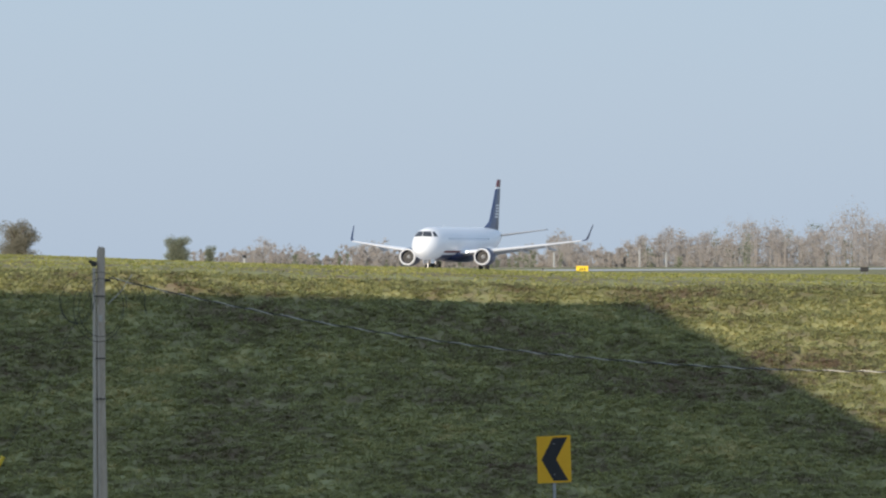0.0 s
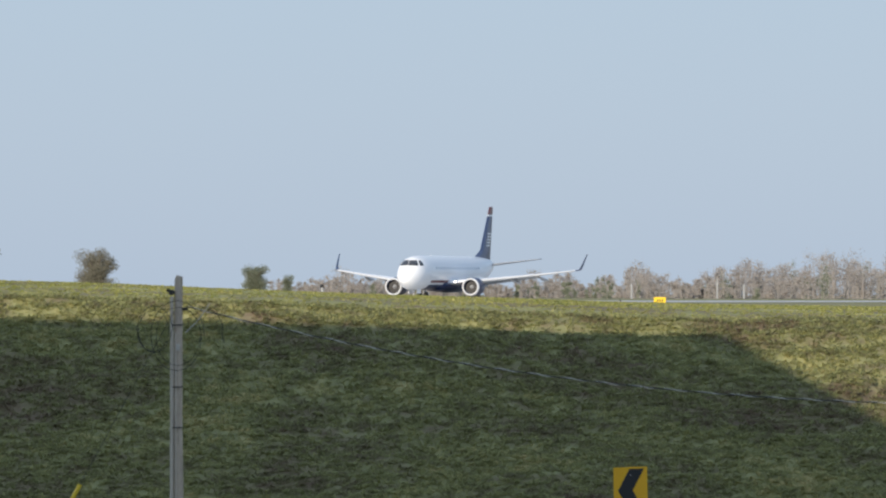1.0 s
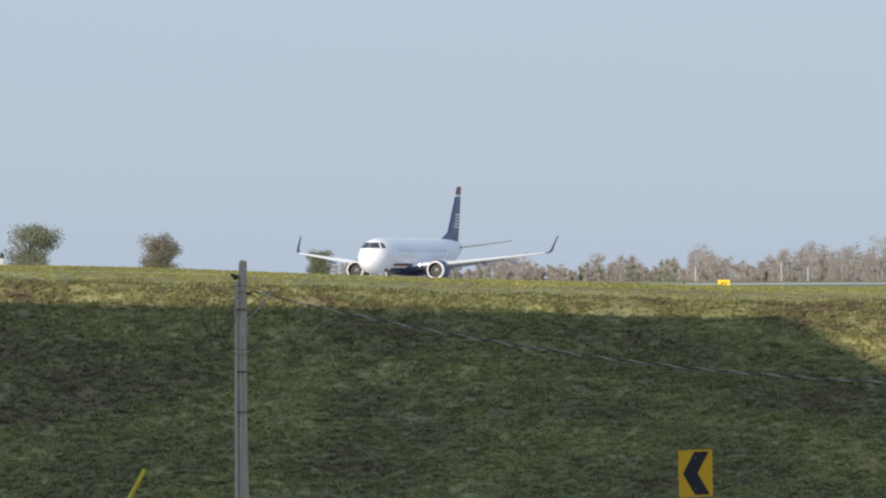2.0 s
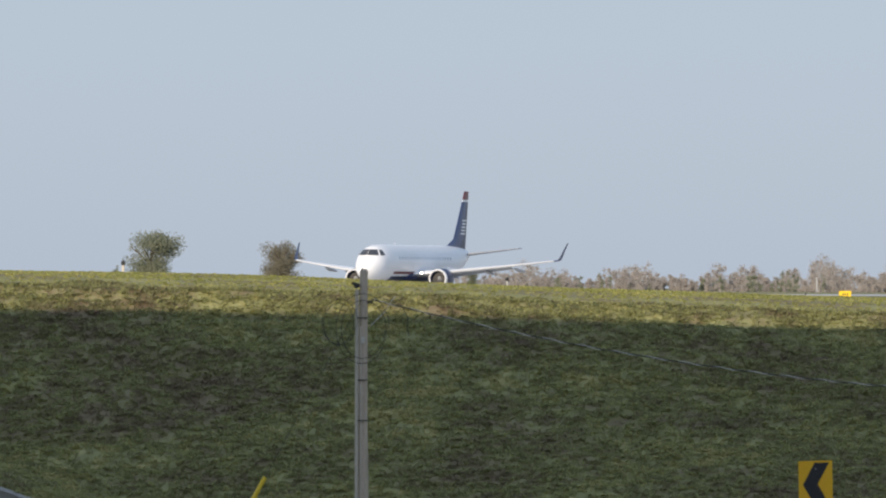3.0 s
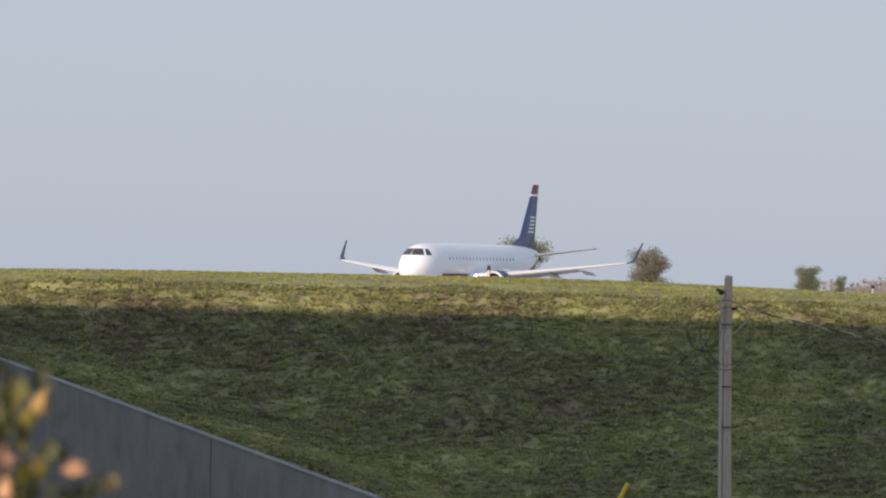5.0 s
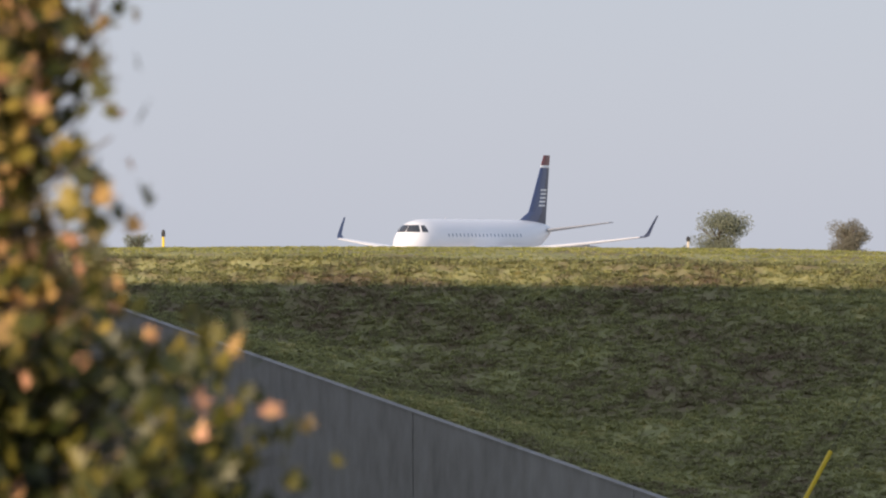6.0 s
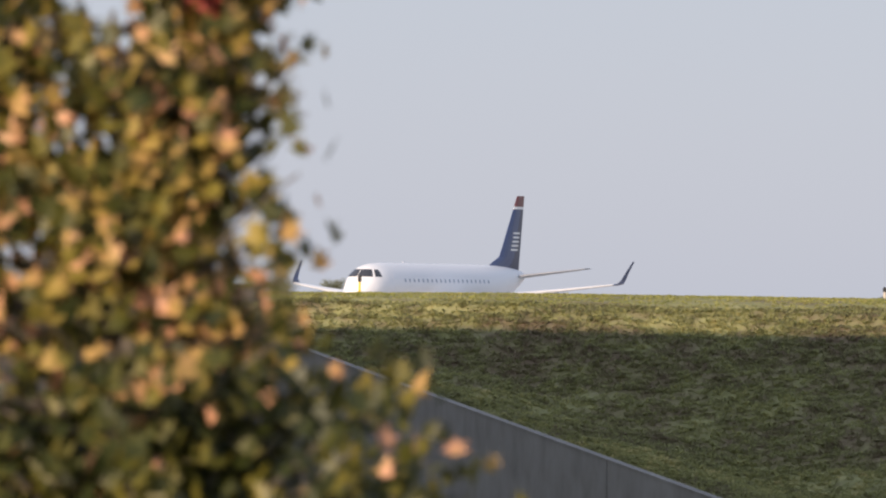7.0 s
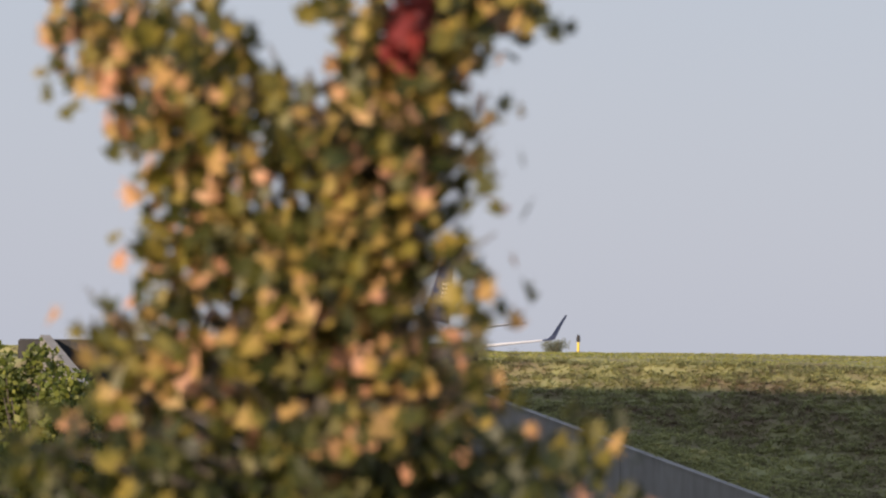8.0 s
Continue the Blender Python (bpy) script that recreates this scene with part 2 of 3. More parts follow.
def road_z(x):
    return -5.3 - 1.9 * smoothstep(5, -22, x)


def dip(y):
    """A shallow hollow in the airfield, through which the runway goes."""
    return -0.36 * smoothstep(665, 590, y) * smoothstep(300, 430, y)


def side(p, a, b):
    d = (b - a).normalized()
    return d.x * (p[1] - a.y) - d.y * (p[0] - a.x)


def wall_top(y):
    t = min(1.0, max(0.0, (WALL_A.y - y) / (WALL_A.y - WALL_B.y)))
    return 0.55 - 5.58 * t


def rut(x, y):
    """How deep a washed-out rut on the bank is at a point."""
    t = (168.5 - y) / 3.0
    if not 0 < t < 1:
        return 0.0
    off = x - (7.42 - 0.36 * t + 0.09 * math.sin(5 * t))
    return math.exp(-(off / 0.13) ** 2) * math.sin(math.pi * t)


def bank_z(x, y):
    """The embankment without the cut of the underpass."""
    top = crest_z(x)
    low = road_z(x)
    if y <= TOE_Y:
        near = -0.85 - 0.040 * max(0.0, y - 8) - 0.012 * max(0.0, min(y, 110) - 40)
        t = smoothstep(95, 122, y)
        return near * (1 - t) + low * t
    if y < CREST_Y:
        t = (y - TOE_Y) / (CREST_Y - TOE_Y)
        z = low + (top - 0.32 - low) * (0.93 * t + 0.07 * t * t)
        # the turf is drawn up to the top of the wing wall
        k = smoothstep(3.2, 0.1, side((x, y), WALL_A, WALL_B)) * smoothstep(150, 151, y) * smoothstep(172, 170.3, y)
        return z + (wall_top(y) - 0.02 - z) * k
    if y < 192:
        t = (y - CREST_Y) / 20
        return top - 0.32 + 0.32 * math.sin(t * math.pi / 2)
    return top * (1 - smoothstep(192, 520, y)) + dip(y)


def ground_z(x, y):
    z = bank_z(x, y)
    if 150.0 < y < CREST_Y + 14:
        r, q = side((x, y), WALL_A, WALL_B), side((x, y), LEFT_A, LEFT_B)
        if r < -0.33 and q > 0.25:
            return road_z(x) - 0.4
    if y > 600:
        return z
    bumps = 0.05 * noise.noise((x * 0.5, y * 0.5, 0)) + 0.10 * noise.noise((x * 0.13, y * 0.13, 3))
    k = 1.0 - 0.65 * smoothstep(176, 186, y)
    if 148 < y < 182:
        # mown rows run along the bank, broken into hummocks
        rows = 0.10 * noise.noise((x * 0.42, y * 1.5, 6)) + 0.055 * noise.noise((x * 1.5, y * 2.6, 8))
        bumps += rows * smoothstep(148, 151, y) * smoothstep(177.5, 174, y)
    return z + bumps * k - 0.22 * rut(x, y)


def line_of(a, b, fine0, fine1, step, growth=1.35):
    mid = list(np.arange(fine0, fine1 + 1e-6, step))
    left, right, s = [], [], step
    v = fine0
    while v > a:
        s *= growth
        v -= s
        left.append(max(v, a))
    s, v = step, fine1
    while v < b:
        s *= growth
        v += s
        right.append(min(v, b))
    return left[::-1] + mid + right


def build_ground():
    xs = line_of(-3000, 3000, -38, 14, 0.2, 1.25)
    ys = line_of(-1500, 4500, 149, 178, 0.14, 1.07)
    verts = [(x, y, ground_z(x, y)) for y in ys for x in xs]
    w = len(xs)
    faces = [(j * w + i, j * w + i + 1, (j + 1) * w + i + 1, (j + 1) * w + i) for j in range(len(ys) - 1) for i in range(w - 1)]
    g = from_arrays("ground", verts, faces, TURF, True)
    return tagged(g, "rough autumn grass ground with a tall embankment", "ground", kind="structure")


def tufts(name, count, xr, yr, height, spread, seed, label, mat):
    """Low tufts: each a star of four folded blades round one root."""
    rng = np.random.default_rng(seed)
    roots = []
    while len(roots) < count:
        x, y = rng.uniform(*xr), rng.uniform(*yr)
        if noise.noise((x * 0.6, y * 1.2, 9)) + 0.5 * noise.noise((x * 2.1, y * 3.1, 4)) + 0.4 * noise.noise((x * 0.16, y * 0.22, 14)) < rng.uniform(-1.3, -0.05):
            continue
        if y < CREST_Y + 1 and side((x, y), WALL_A, WALL_B) < -0.38 and side((x, y), LEFT_A, LEFT_B) > -0.1:
            continue
        if rut(x, y) > 0.35:
            continue
        z = bank_z(x, y) + 0.03 if y < CREST_Y and side((x, y), WALL_A, WALL_B) < 0.35 else ground_z(x, y)
        roots.append((x, y, z - 0.015))
    k = 4
    root = np.array(roots)[:, None, :]
    size = 0.55 + 0.9 * rng.random((count, 1)) ** 2
    a = rng.uniform(0, 6.283, (count, k))
    h = height * size * rng.uniform(0.4, 1.1, (count, k))
    lean = spread * size * rng.uniform(0.5, 1.2, (count, k))
    wide = lean * rng.uniform(0.12, 0.26, (count, k))
    c, s_ = np.cos(a), np.sin(a)
    tip = root + np.stack([c * lean, s_ * lean, h * 0.8], -1)
    mid = root + np.stack([c * lean * 0.5, s_ * lean * 0.5, h], -1)
    off = np.stack([-s_ * wide, c * wide, 0 * h], -1)
    ring = np.stack([mid - off, tip, mid + off], 2).reshape(count, 3 * k, 3)
    verts = np.concatenate([root, ring], 1).reshape(-1, 3)
    n = 3 * k + 1
    faces = [(i * n, i * n + 3 * j + 1, i * n + 3 * j + 2, i * n + 3 * j + 3) for i in range(count) for j in range(k)]
    return tagged(from_arrays(name, verts.tolist(), faces, mat), label, "grass", kind="stuff")


ground = build_ground()
tufts("bank_grass", 165000, (-33, 12), (151.5, 174.0), 0.068, 0.115, 1, "tufted unmown green and straw grass on the bank", BLADE)
tufts("plateau_grass", 52000, (-42, 16), (173.4, 196), 0.032, 0.09, 2, "short sunlit yellow-green grass on the level ground", LAWN)


def build_road():
    verts, faces = [], []
    xs = np.arange(-60, 120.1, 2.0)
    for x in xs:
        z = road_z(x) + 0.04
        verts += [(x, 126.0, z), (x, 147.0, z)]
    faces = [(2 * i, 2 * i + 2, 2 * i + 3, 2 * i + 1) for i in range(len(xs) - 1)]
    return tagged(from_arrays("road", verts, faces, ASPHALT), "dark asphalt road at the foot of the bank", "road", kind="structure")


build_road()

# runway: one slab along the aircraft's way, with shoulders
HEADING = radians(-105.707)
RUN_DIR = Vector((math.cos(HEADING), math.sin(HEADING), 0))
RUN_SIDE = Vector((-RUN_DIR.y, RUN_DIR.x, 0))
RUN_AT = Vector((-2.54, 817.7, 0))


def build_runway():
    rings = []
    for k in range(-90, 57, 2):
        p = RUN_AT + RUN_DIR * 10 * k
        l, r = p - RUN_SIDE * 23, p + RUN_SIDE * 23
        rings.append([(l.x, l.y, dip(l.y) - 0.3), (l.x, l.y, dip(l.y) + 0.03), (r.x, r.y, dip(r.y) + 0.03), (r.x, r.y, dip(r.y) - 0.3)])
    bm = loft(rings)
    return tagged(part("runway", bm, RUNWAY), "pale grey concrete runway", "runway", kind="structure")


build_runway()


# ---- underpass ----
def wall_panel(a, b, za, zb, base, thick):
    """One cast panel of a sloping wing wall."""
    d = (b - a).normalized()
    n = Vector((d.y, -d.x))
    bm = bmesh.new()
    ring = []
    for p, z in ((a, za), (b, zb)):
        ring.append([(p.x + n.x * k, p.y + n.y * k, v) for k, v in ((thick * 0.6, base), (thick * 0.6, z), (thick, z), (thick, base))])
    return loft(ring, bm)


def wing_wall(name, a, b, za, zb, panels, label, flip):
    w = thing(name, label, "wall", kind="structure")
    base = -8.6
    for i in range(panels):
        t0, t1 = i / panels, (i + 1) / panels
        p, q = a.lerp(b, t0), a.lerp(b, t1)
        gap = (b - a).normalized() * 0.015
        th = -0.5 if flip else 0.5
        part("panel", wall_panel(p + gap, q - gap, za + (zb - za) * t0, za + (zb - za) * t1, base, th), CONCRETE, w)
    d = (b - a).normalized()
    n = Vector((d.y, -d.x)) * (-1 if flip else 1)
    bm = bmesh.new()
    rings = []
    for p, z in ((a, za), (b, zb)):
        u, v = p + n * 0.31, p + n * 0.52
        rings.append([(u.x, u.y, z + 0.004), (u.x, u.y, z + 0.03), (v.x, v.y, z + 0.03), (v.x, v.y, z + 0.004)])
    part("coping", loft(rings, bm), CONCRETE, w)
    return w


wing_wall("wall_right", WALL_A, WALL_B, 0.55, -5.03, 4, "grey cast concrete wing wall with a sloping top", False)
wing_wall("wall_left", LEFT_A, LEFT_B, 1.33, -1.8, 4, "pale concrete wing wall with a sloping top beside bushes", True)


def portal():
    w = thing("wall_portal", "near-black concrete portal wall of a road underpass", "wall", kind="structure")
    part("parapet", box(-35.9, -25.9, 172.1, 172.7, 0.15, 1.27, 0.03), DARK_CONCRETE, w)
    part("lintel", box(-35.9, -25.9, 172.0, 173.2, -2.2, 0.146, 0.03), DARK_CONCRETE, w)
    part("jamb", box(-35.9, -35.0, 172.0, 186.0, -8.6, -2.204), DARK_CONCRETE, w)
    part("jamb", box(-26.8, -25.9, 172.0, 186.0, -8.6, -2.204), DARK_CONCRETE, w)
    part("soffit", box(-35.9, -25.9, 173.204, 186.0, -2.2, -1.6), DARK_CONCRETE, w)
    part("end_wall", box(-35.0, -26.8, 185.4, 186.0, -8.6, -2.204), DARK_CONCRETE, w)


portal()


# ---- aircraft: nose tip at the origin, flying along +x, port side +y ----
def build_aircraft():
    plane = thing("airliner", "white twin-engined regional jet with a navy tail, rolling on the runway", "aircraft")
    N = 40
    ZC = 2.80
    sections = [  # x, half width, half height, centre z
        (-0.02, 0.05, 0.05, 2.20), (-0.12, 0.30, 0.28, 2.21), (-0.3, 0.50, 0.48, 2.24), (-0.7, 0.80, 0.78, 2.30), (-1.2, 1.03, 1.06, 2.39), (-1.7, 1.21, 1.34, 2.50),
        (-2.2, 1.33, 1.51, 2.61), (-2.8, 1.42, 1.60, 2.69), (-3.7, 1.48, 1.655, 2.76), (-5.0, 1.505, 1.67, 2.79), (-6.5, 1.505, 1.675, ZC), (-12.0, 1.505, 1.675, ZC),
        (-17.0, 1.505, 1.675, ZC), (-21.5, 1.505, 1.675, ZC), (-23.5, 1.45, 1.60, 2.87), (-25.5, 1.27, 1.40, 3.03), (-27.5, 1.00, 1.10, 3.26), (-29.3, 0.66, 0.76, 3.48),
        (-30.6, 0.36, 0.44, 3.62), (-31.4, 0.13, 0.18, 3.70)]
    rings = []
    for x, w, h, z in sections:
        rings.append([Vector((x, w * math.sin(2 * math.pi * k / N), z + h * math.cos(2 * math.pi * k / N))) for k in range(N)])
    upper, belly, stripe = bmesh.new(), bmesh.new(), bmesh.new()
    for si in range(len(rings) - 1):
        for k in range(N):
            q = [rings[si][k], rings[si][(k + 1) % N], rings[si + 1][(k + 1) % N], rings[si + 1][k]]
            kk = min(k, N - 1 - k)
            x = sections[si][0]
            low = kk >= 15 and -22 < x < -4.9
            red = kk == 13 and -22 < x < -4.9
            bm = belly if low else stripe if red else upper
            bm.faces.new([bm.verts.new(p) for p in q])
    upper.faces.new([upper.verts.new(p) for p in rings[0]])
    upper.faces.new([upper.verts.new(p) for p in rings[-1]])
    for bm in (upper, belly, stripe):
        bmesh.ops.remove_doubles(bm, verts=bm.verts, dist=0.002)
        bmesh.ops.recalc_face_normals(bm, faces=bm.faces)
    body = part("fuselage", upper, WHITE_PAINT, plane, "glossy white fuselage", True)
    part("belly", belly, NAVY, body, "navy painted belly", True)
    part("cheatline", stripe, RED_PAINT, body, "dark red stripe", True)

    def skin(x, ang):
        """A point of the skin; ang from the top, positive to port."""
        for (x0, w0, h0, z0), (x1, w1, h1, z1) in zip(sections, sections[1:]):
            if x1 <= x <= x0:
                t = (x0 - x) / (x0 - x1)
                w, h, z = w0 + (w1 - w0) * t, h0 + (h1 - h0) * t, z0 + (z1 - z0) * t
                return Vector((x, w * math.sin(ang), z + h * math.cos(ang))), Vector((0, math.sin(ang) / w, math.cos(ang) / h)).normalized()

    def patch(x0, x1, a0, a1, out, nx=3, na=3, slant=0.0):
        bm = bmesh.new()
        g = []
        for i in range(nx + 1):
            row = []
            for j in range(na + 1):
                x, a = x0 + (x1 - x0) * i / nx + slant * (j / na - 0.5), a0 + (a1 - a0) * j / na
                p, n = skin(x, a)
                row.append(bm.verts.new(p + n * out))
            g.append(row)
        for i in range(nx):
            for j in range(na):
                bm.faces.new((g[i][j], g[i][j + 1], g[i + 1][j + 1], g[i + 1][j]))
        r = bmesh.ops.extrude_face_region(bm, geom=list(bm.faces))
        c, n = skin((x0 + x1) / 2, (a0 + a1) / 2)
        bmesh.ops.translate(bm, verts=[v for v in r["geom"] if isinstance(v, bmesh.types.BMVert)], vec=-n * 0.03)
        bmesh.ops.recalc_face_normals(bm, faces=bm.faces)
        return bm

    def section(x):
        for (x0, w0, h0, z0), (x1, w1, h1, z1) in zip(sections, sections[1:]):
            if x1 <= x <= x0:
                t = (x0 - x) / (x0 - x1)
                return w0 + (w1 - w0) * t, h0 + (h1 - h0) * t, z0 + (z1 - z0) * t

    def pane(u0, u1, z0, z1, s, out=0.02):
        """A pane of the windscreen between two heights and two shares of the half width."""
        bm = bmesh.new()
        g = []
        for i in range(5):
            row = []
            for j in range(4):
                z = z0 + (z1 - z0) * j / 3
                w, h, zc = section(-2.9)
                y = (u0 + (u1 - u0) * i / 4) * w * math.sqrt(1 - ((z - zc) / h) ** 2)
                a, b = -0.05, -2.9
                for _ in range(30):
                    m = (a + b) / 2
                    w, h, zc = section(m)
                    if (y / w) ** 2 + ((z - zc) / h) ** 2 > 1:
                        a = m
                    else:
                        b = m
                n = Vector((0.8, y / w / w, (z - zc) / h / h)).normalized()
                row.append(bm.verts.new(Vector((a, y * s, z)) + Vector((n.x, n.y * s, n.z)) * out))
            g.append(row)
        for i in range(4):
            for j in range(3):
                bm.faces.new((g[i][j], g[i][j + 1], g[i + 1][j + 1], g[i + 1][j]))
        r = bmesh.ops.extrude_face_region(bm, geom=list(bm.faces))
        bmesh.ops.translate(bm, verts=[v for v in r["geom"] if isinstance(v, bmesh.types.BMVert)], vec=(-0.04, 0, 0))
        bmesh.ops.recalc_face_normals(bm, faces=bm.faces)
        return bm

    # windscreen panes and side panes
    for s in (1, -1):
        part("windscreen", pane(0.02, 0.72, 3.46, 3.98, s), GLASS, body, "dark cockpit windscreen")
        part("side_window", pane(0.81, 0.975, 3.46, 3.96, s), GLASS, body, "dark cockpit side window")
        for i in range(20):
            x = -6.2 - i * 0.79
            part("cabin_window", patch(x, x - 0.24, radians(70) * s, radians(78.5) * s, 0.012, 1, 2), REFLECTION_GLASS, body)
        part("cabin_door", patch(-4.3, -5.05, radians(60) * s, radians(112) * s, 0.012, 2, 4), WHITE_PAINT, body, "closed white cabin door")

    def aerofoil(chord, thick, n=7):
        up = [(-chord * t, thick * chord * (1.5 * math.sqrt(t) - 0.7 * t - 0.8 * t * t) * 0.9) for t in [(i / n) ** 1.6 for i in range(n + 1)]]
        lo = [(x, -0.6 * z) for x, z in up[1:-1]][::-1]
        return up + lo

    def surface(stations, axis="y"):
        """A wing through stations (x of leading edge, span, height, chord, thickness)."""
        rings = []
        for x, sp, h, ch, th in stations:
            rings.append([Vector((x + dx, sp, h + dz)) if axis == "y" else Vector((x + dx, dz, h)) for dx, dz in aerofoil(ch, th)])
        return loft(rings)

    for s in (1, -1):
        wing = part("wing", surface([(-10.6, 1.0 * s, 1.75, 6.6, 0.12), (-11.9, 4.1 * s, 2.02, 4.6, 0.115), (-15.6, 9.0 * s, 2.62, 2.6, 0.11), (-18.0, 12.3 * s, 3.05, 1.6, 0.10)]), WHITE_PAINT, plane, "light grey swept wing")
        part("leading_edge", tube([(-11.88, 4.3 * s, 2.04), (-15.58, 9.0 * s, 2.62), (-17.95, 12.25 * s, 3.05)], [0.13, 0.08, 0.05], 8), CHROME, wing, "bright metal leading edge")
        part("winglet", surface([(-18.0, 12.3 * s, 3.05, 1.6, 0.08), (-18.35, 12.52 * s, 3.13, 1.25, 0.07), (-18.75, 12.66 * s, 3.40, 0.85, 0.06), (-19.5, 12.74 * s, 4.0, 0.6, 0.05), (-20.45, 12.84 * s, 4.7, 0.36, 0.05)]), NAVY_LIGHT, wing, "navy blended winglet")
        for yy, xx in ((3.2, -16.6), (6.6, -16.7), (9.0, -18.2)):
            zz = 1.75 + (yy - 1.0) * 0.10
            part("flap_fairing", tube([(xx + 1.6, yy * s, zz - 0.15), (xx + 0.5, yy * s, zz - 0.32), (xx - 1.0, yy * s, zz - 0.42), (xx - 2.0, yy * s, zz - 0.52)], [0.05, 0.16, 0.13, 0.03], 8), GREY_PAINT, wing)
        part("flap", loft([[(-15.9, 2.2 * s, 1.62), (-15.85, 2.2 * s, 1.85), (-17.6, 2.2 * s, 1.45)], [(-16.5, 8.6 * s, 2.45), (-16.45, 8.6 * s, 2.58), (-17.9, 8.6 * s, 2.32)]]), GREY_PAINT, wing, "lowered grey flap")
        part("position_light", lathe([(-18.0, 0.01), (-18.05, 0.035), (-18.25, 0.035), (-18.3, 0.01)], "x", 8), NAV_RED if s > 0 else LAMP, wing).location = (0, 12.2 * s, 3.06)
        part("landing_lamp", lathe([(-10.55, 0.02), (-10.6, 0.10), (-10.8, 0.11), (-10.85, 0.02)], "x", 12), LAMP, wing, "lit landing light").location = (-0.25, 2.0 * s, 1.92)
        part("tailplane", surface([(-28.2, 0.5 * s, 3.62, 3.1, 0.10), (-30.9, 5.0 * s, 4.25, 1.35, 0.09)]), GREY_PAINT, plane, "grey tailplane")
        # engine: outer cowl, bright lip, fan, cone, pylon
        ex, ey, ez = -9.6, 3.95 * s, 1.42
        cowl = part("engine", lathe([(0.0, 0.74), (-0.02, 0.80), (-0.25, 0.88), (-0.9, 0.94), (-1.8, 0.90), (-2.6, 0.76), (-2.9, 0.66), (-2.88, 0.6), (-2.4, 0.55), (-0.8, 0.62), (-0.3, 0.70), (-0.05, 0.70)], "x", 32, cap=False), NAVY, plane, "blue engine cowling", True)
        cowl.location = (ex, ey, ez)
        part("intake_lip", lathe([(0.06, 0.76), (0.03, 0.84), (-0.2, 0.895), (-0.21, 0.86), (-0.15, 0.69), (0.03, 0.70), (0.06, 0.76)], "x", 32, cap=False), CHROME, cowl, "polished metal intake lip", True)
        part("fan", lathe([(-0.55, 0.70), (-0.6, 0.2), (-0.62, 0.02)], "x", 32), DARK_METAL, cowl, "dark fan disc")
        part("spinner", lathe([(-0.2, 0.01), (-0.3, 0.08), (-0.55, 0.2)], "x", 16), GREY_PAINT, cowl)
        part("exhaust", lathe([(-2.4, 0.5), (-3.2, 0.42), (-3.7, 0.3), (-4.1, 0.05)], "x", 20), DARK_METAL, cowl)
        bmp = loft([[(-0.6, 0.1, 0.85), (-0.6, -0.1, 0.85), (-0.7, -0.1, 0.9), (-0.7, 0.1, 0.9)], [(-3.0, 0.14, 0.4), (-3.0, -0.14, 0.4), (-3.2, -0.14, 1.05), (-3.2, 0.14, 1.05)], [(-4.6, 0.05, 0.75), (-4.6, -0.05, 0.75), (-4.6, -0.05, 0.95), (-4.6, 0.05, 0.95)]])
        part("pylon", bmp, WHITE_PAINT, cowl)
        # main gear
        gear = part("main_gear", tube([(-15.4, 2.35 * s, 1.9), (-15.4, 2.6 * s, 0.45)], 0.11, 10), STEEL, plane, "main landing gear strut")
        part("axle", tube([(-15.4, 2.15 * s, 0.47), (-15.4, 3.05 * s, 0.47)], 0.06, 8), STEEL, gear)
        part("gear_door", box(-15.9, -14.9, 2.42 * s - 0.02, 2.42 * s + 0.02, 0.8, 1.6), WHITE_PAINT, gear)
        for yy in (2.26, 2.94):
            wh = part("wheel", wheel_mesh(0.47, 0.30), RUBBER, plane, "black tyre", True)
            wh.location = (-15.4, yy * s, 0.47)
            wheels.append((wh, (-15.4, yy * s, 0.47), 0.47))
            part("rim", lathe([(-0.12, 0.02), (-0.13, 0.2), (-0.1, 0.24), (0.1, 0.24), (0.13, 0.2), (0.12, 0.02)], "y", 16), GREY_PAINT, wh)
    part("belly_fairing", loft([[(x, w * math.sin(2 * math.pi * k / 20), z + h * math.cos(2 * math.pi * k / 20)) for k in range(20)] for x, w, h, z in ((-8.6, 0.3, 0.2, 1.4), (-10.0, 1.45, 0.55, 1.55), (-13.0, 1.75, 0.7, 1.55), (-17.0, 1.7, 0.7, 1.55), (-19.5, 1.2, 0.4, 1.5), (-20.8, 0.2, 0.15, 1.4))]), NAVY, plane, "navy wing root fairing", True)
    # nose gear with two wheels and lamp
    ng = part("nose_gear", tube([(-3.5, 0, 1.4), (-3.4, 0, 0.3)], 0.08, 10), STEEL, plane, "nose gear strut")
    part("gear_lamp", lathe([(-3.2, 0.02), (-3.22, 0.12), (-3.35, 0.12), (-3.36, 0.02)], "x", 12), CHROME, ng, "unlit taxi light").location = (0, 0, 0.95)
    for s in (1, -1):
        part("gear_door", box(-4.4, -3.0, 0.42 * s - 0.015, 0.42 * s + 0.015, 0.75, 1.35), WHITE_PAINT, ng)
        wh = part("wheel", wheel_mesh(0.31, 0.2), RUBBER, plane, "black tyre", True)
        wh.location = (-3.4, 0.21 * s, 0.31)
        wheels.append((wh, (-3.4, 0.21 * s, 0.31), 0.31))
    # fin: navy with a dark rudder, white band and red tip; four light bars on each side
    def fin_x(z):
        """Leading and trailing edge of the fin at height z."""
        t = (z - 4.0) / 5.5
        lead = -26.0 - 4.05 * t - (0 if t > 0.2 else -2.5 * (0.2 - t) / 0.2)
        return lead, -30.35 - 1.05 * t

    def fin_piece(z0, z1, c0, c1, grow=0.0, steps=4):
        rings = []
        for i in range(steps + 1):
            z = z0 + (z1 - z0) * i / steps
            a, b = fin_x(z)
            ch = a - b
            th = 0.17 * (1 - 0.5 * (z - 4) / 5.5) + grow
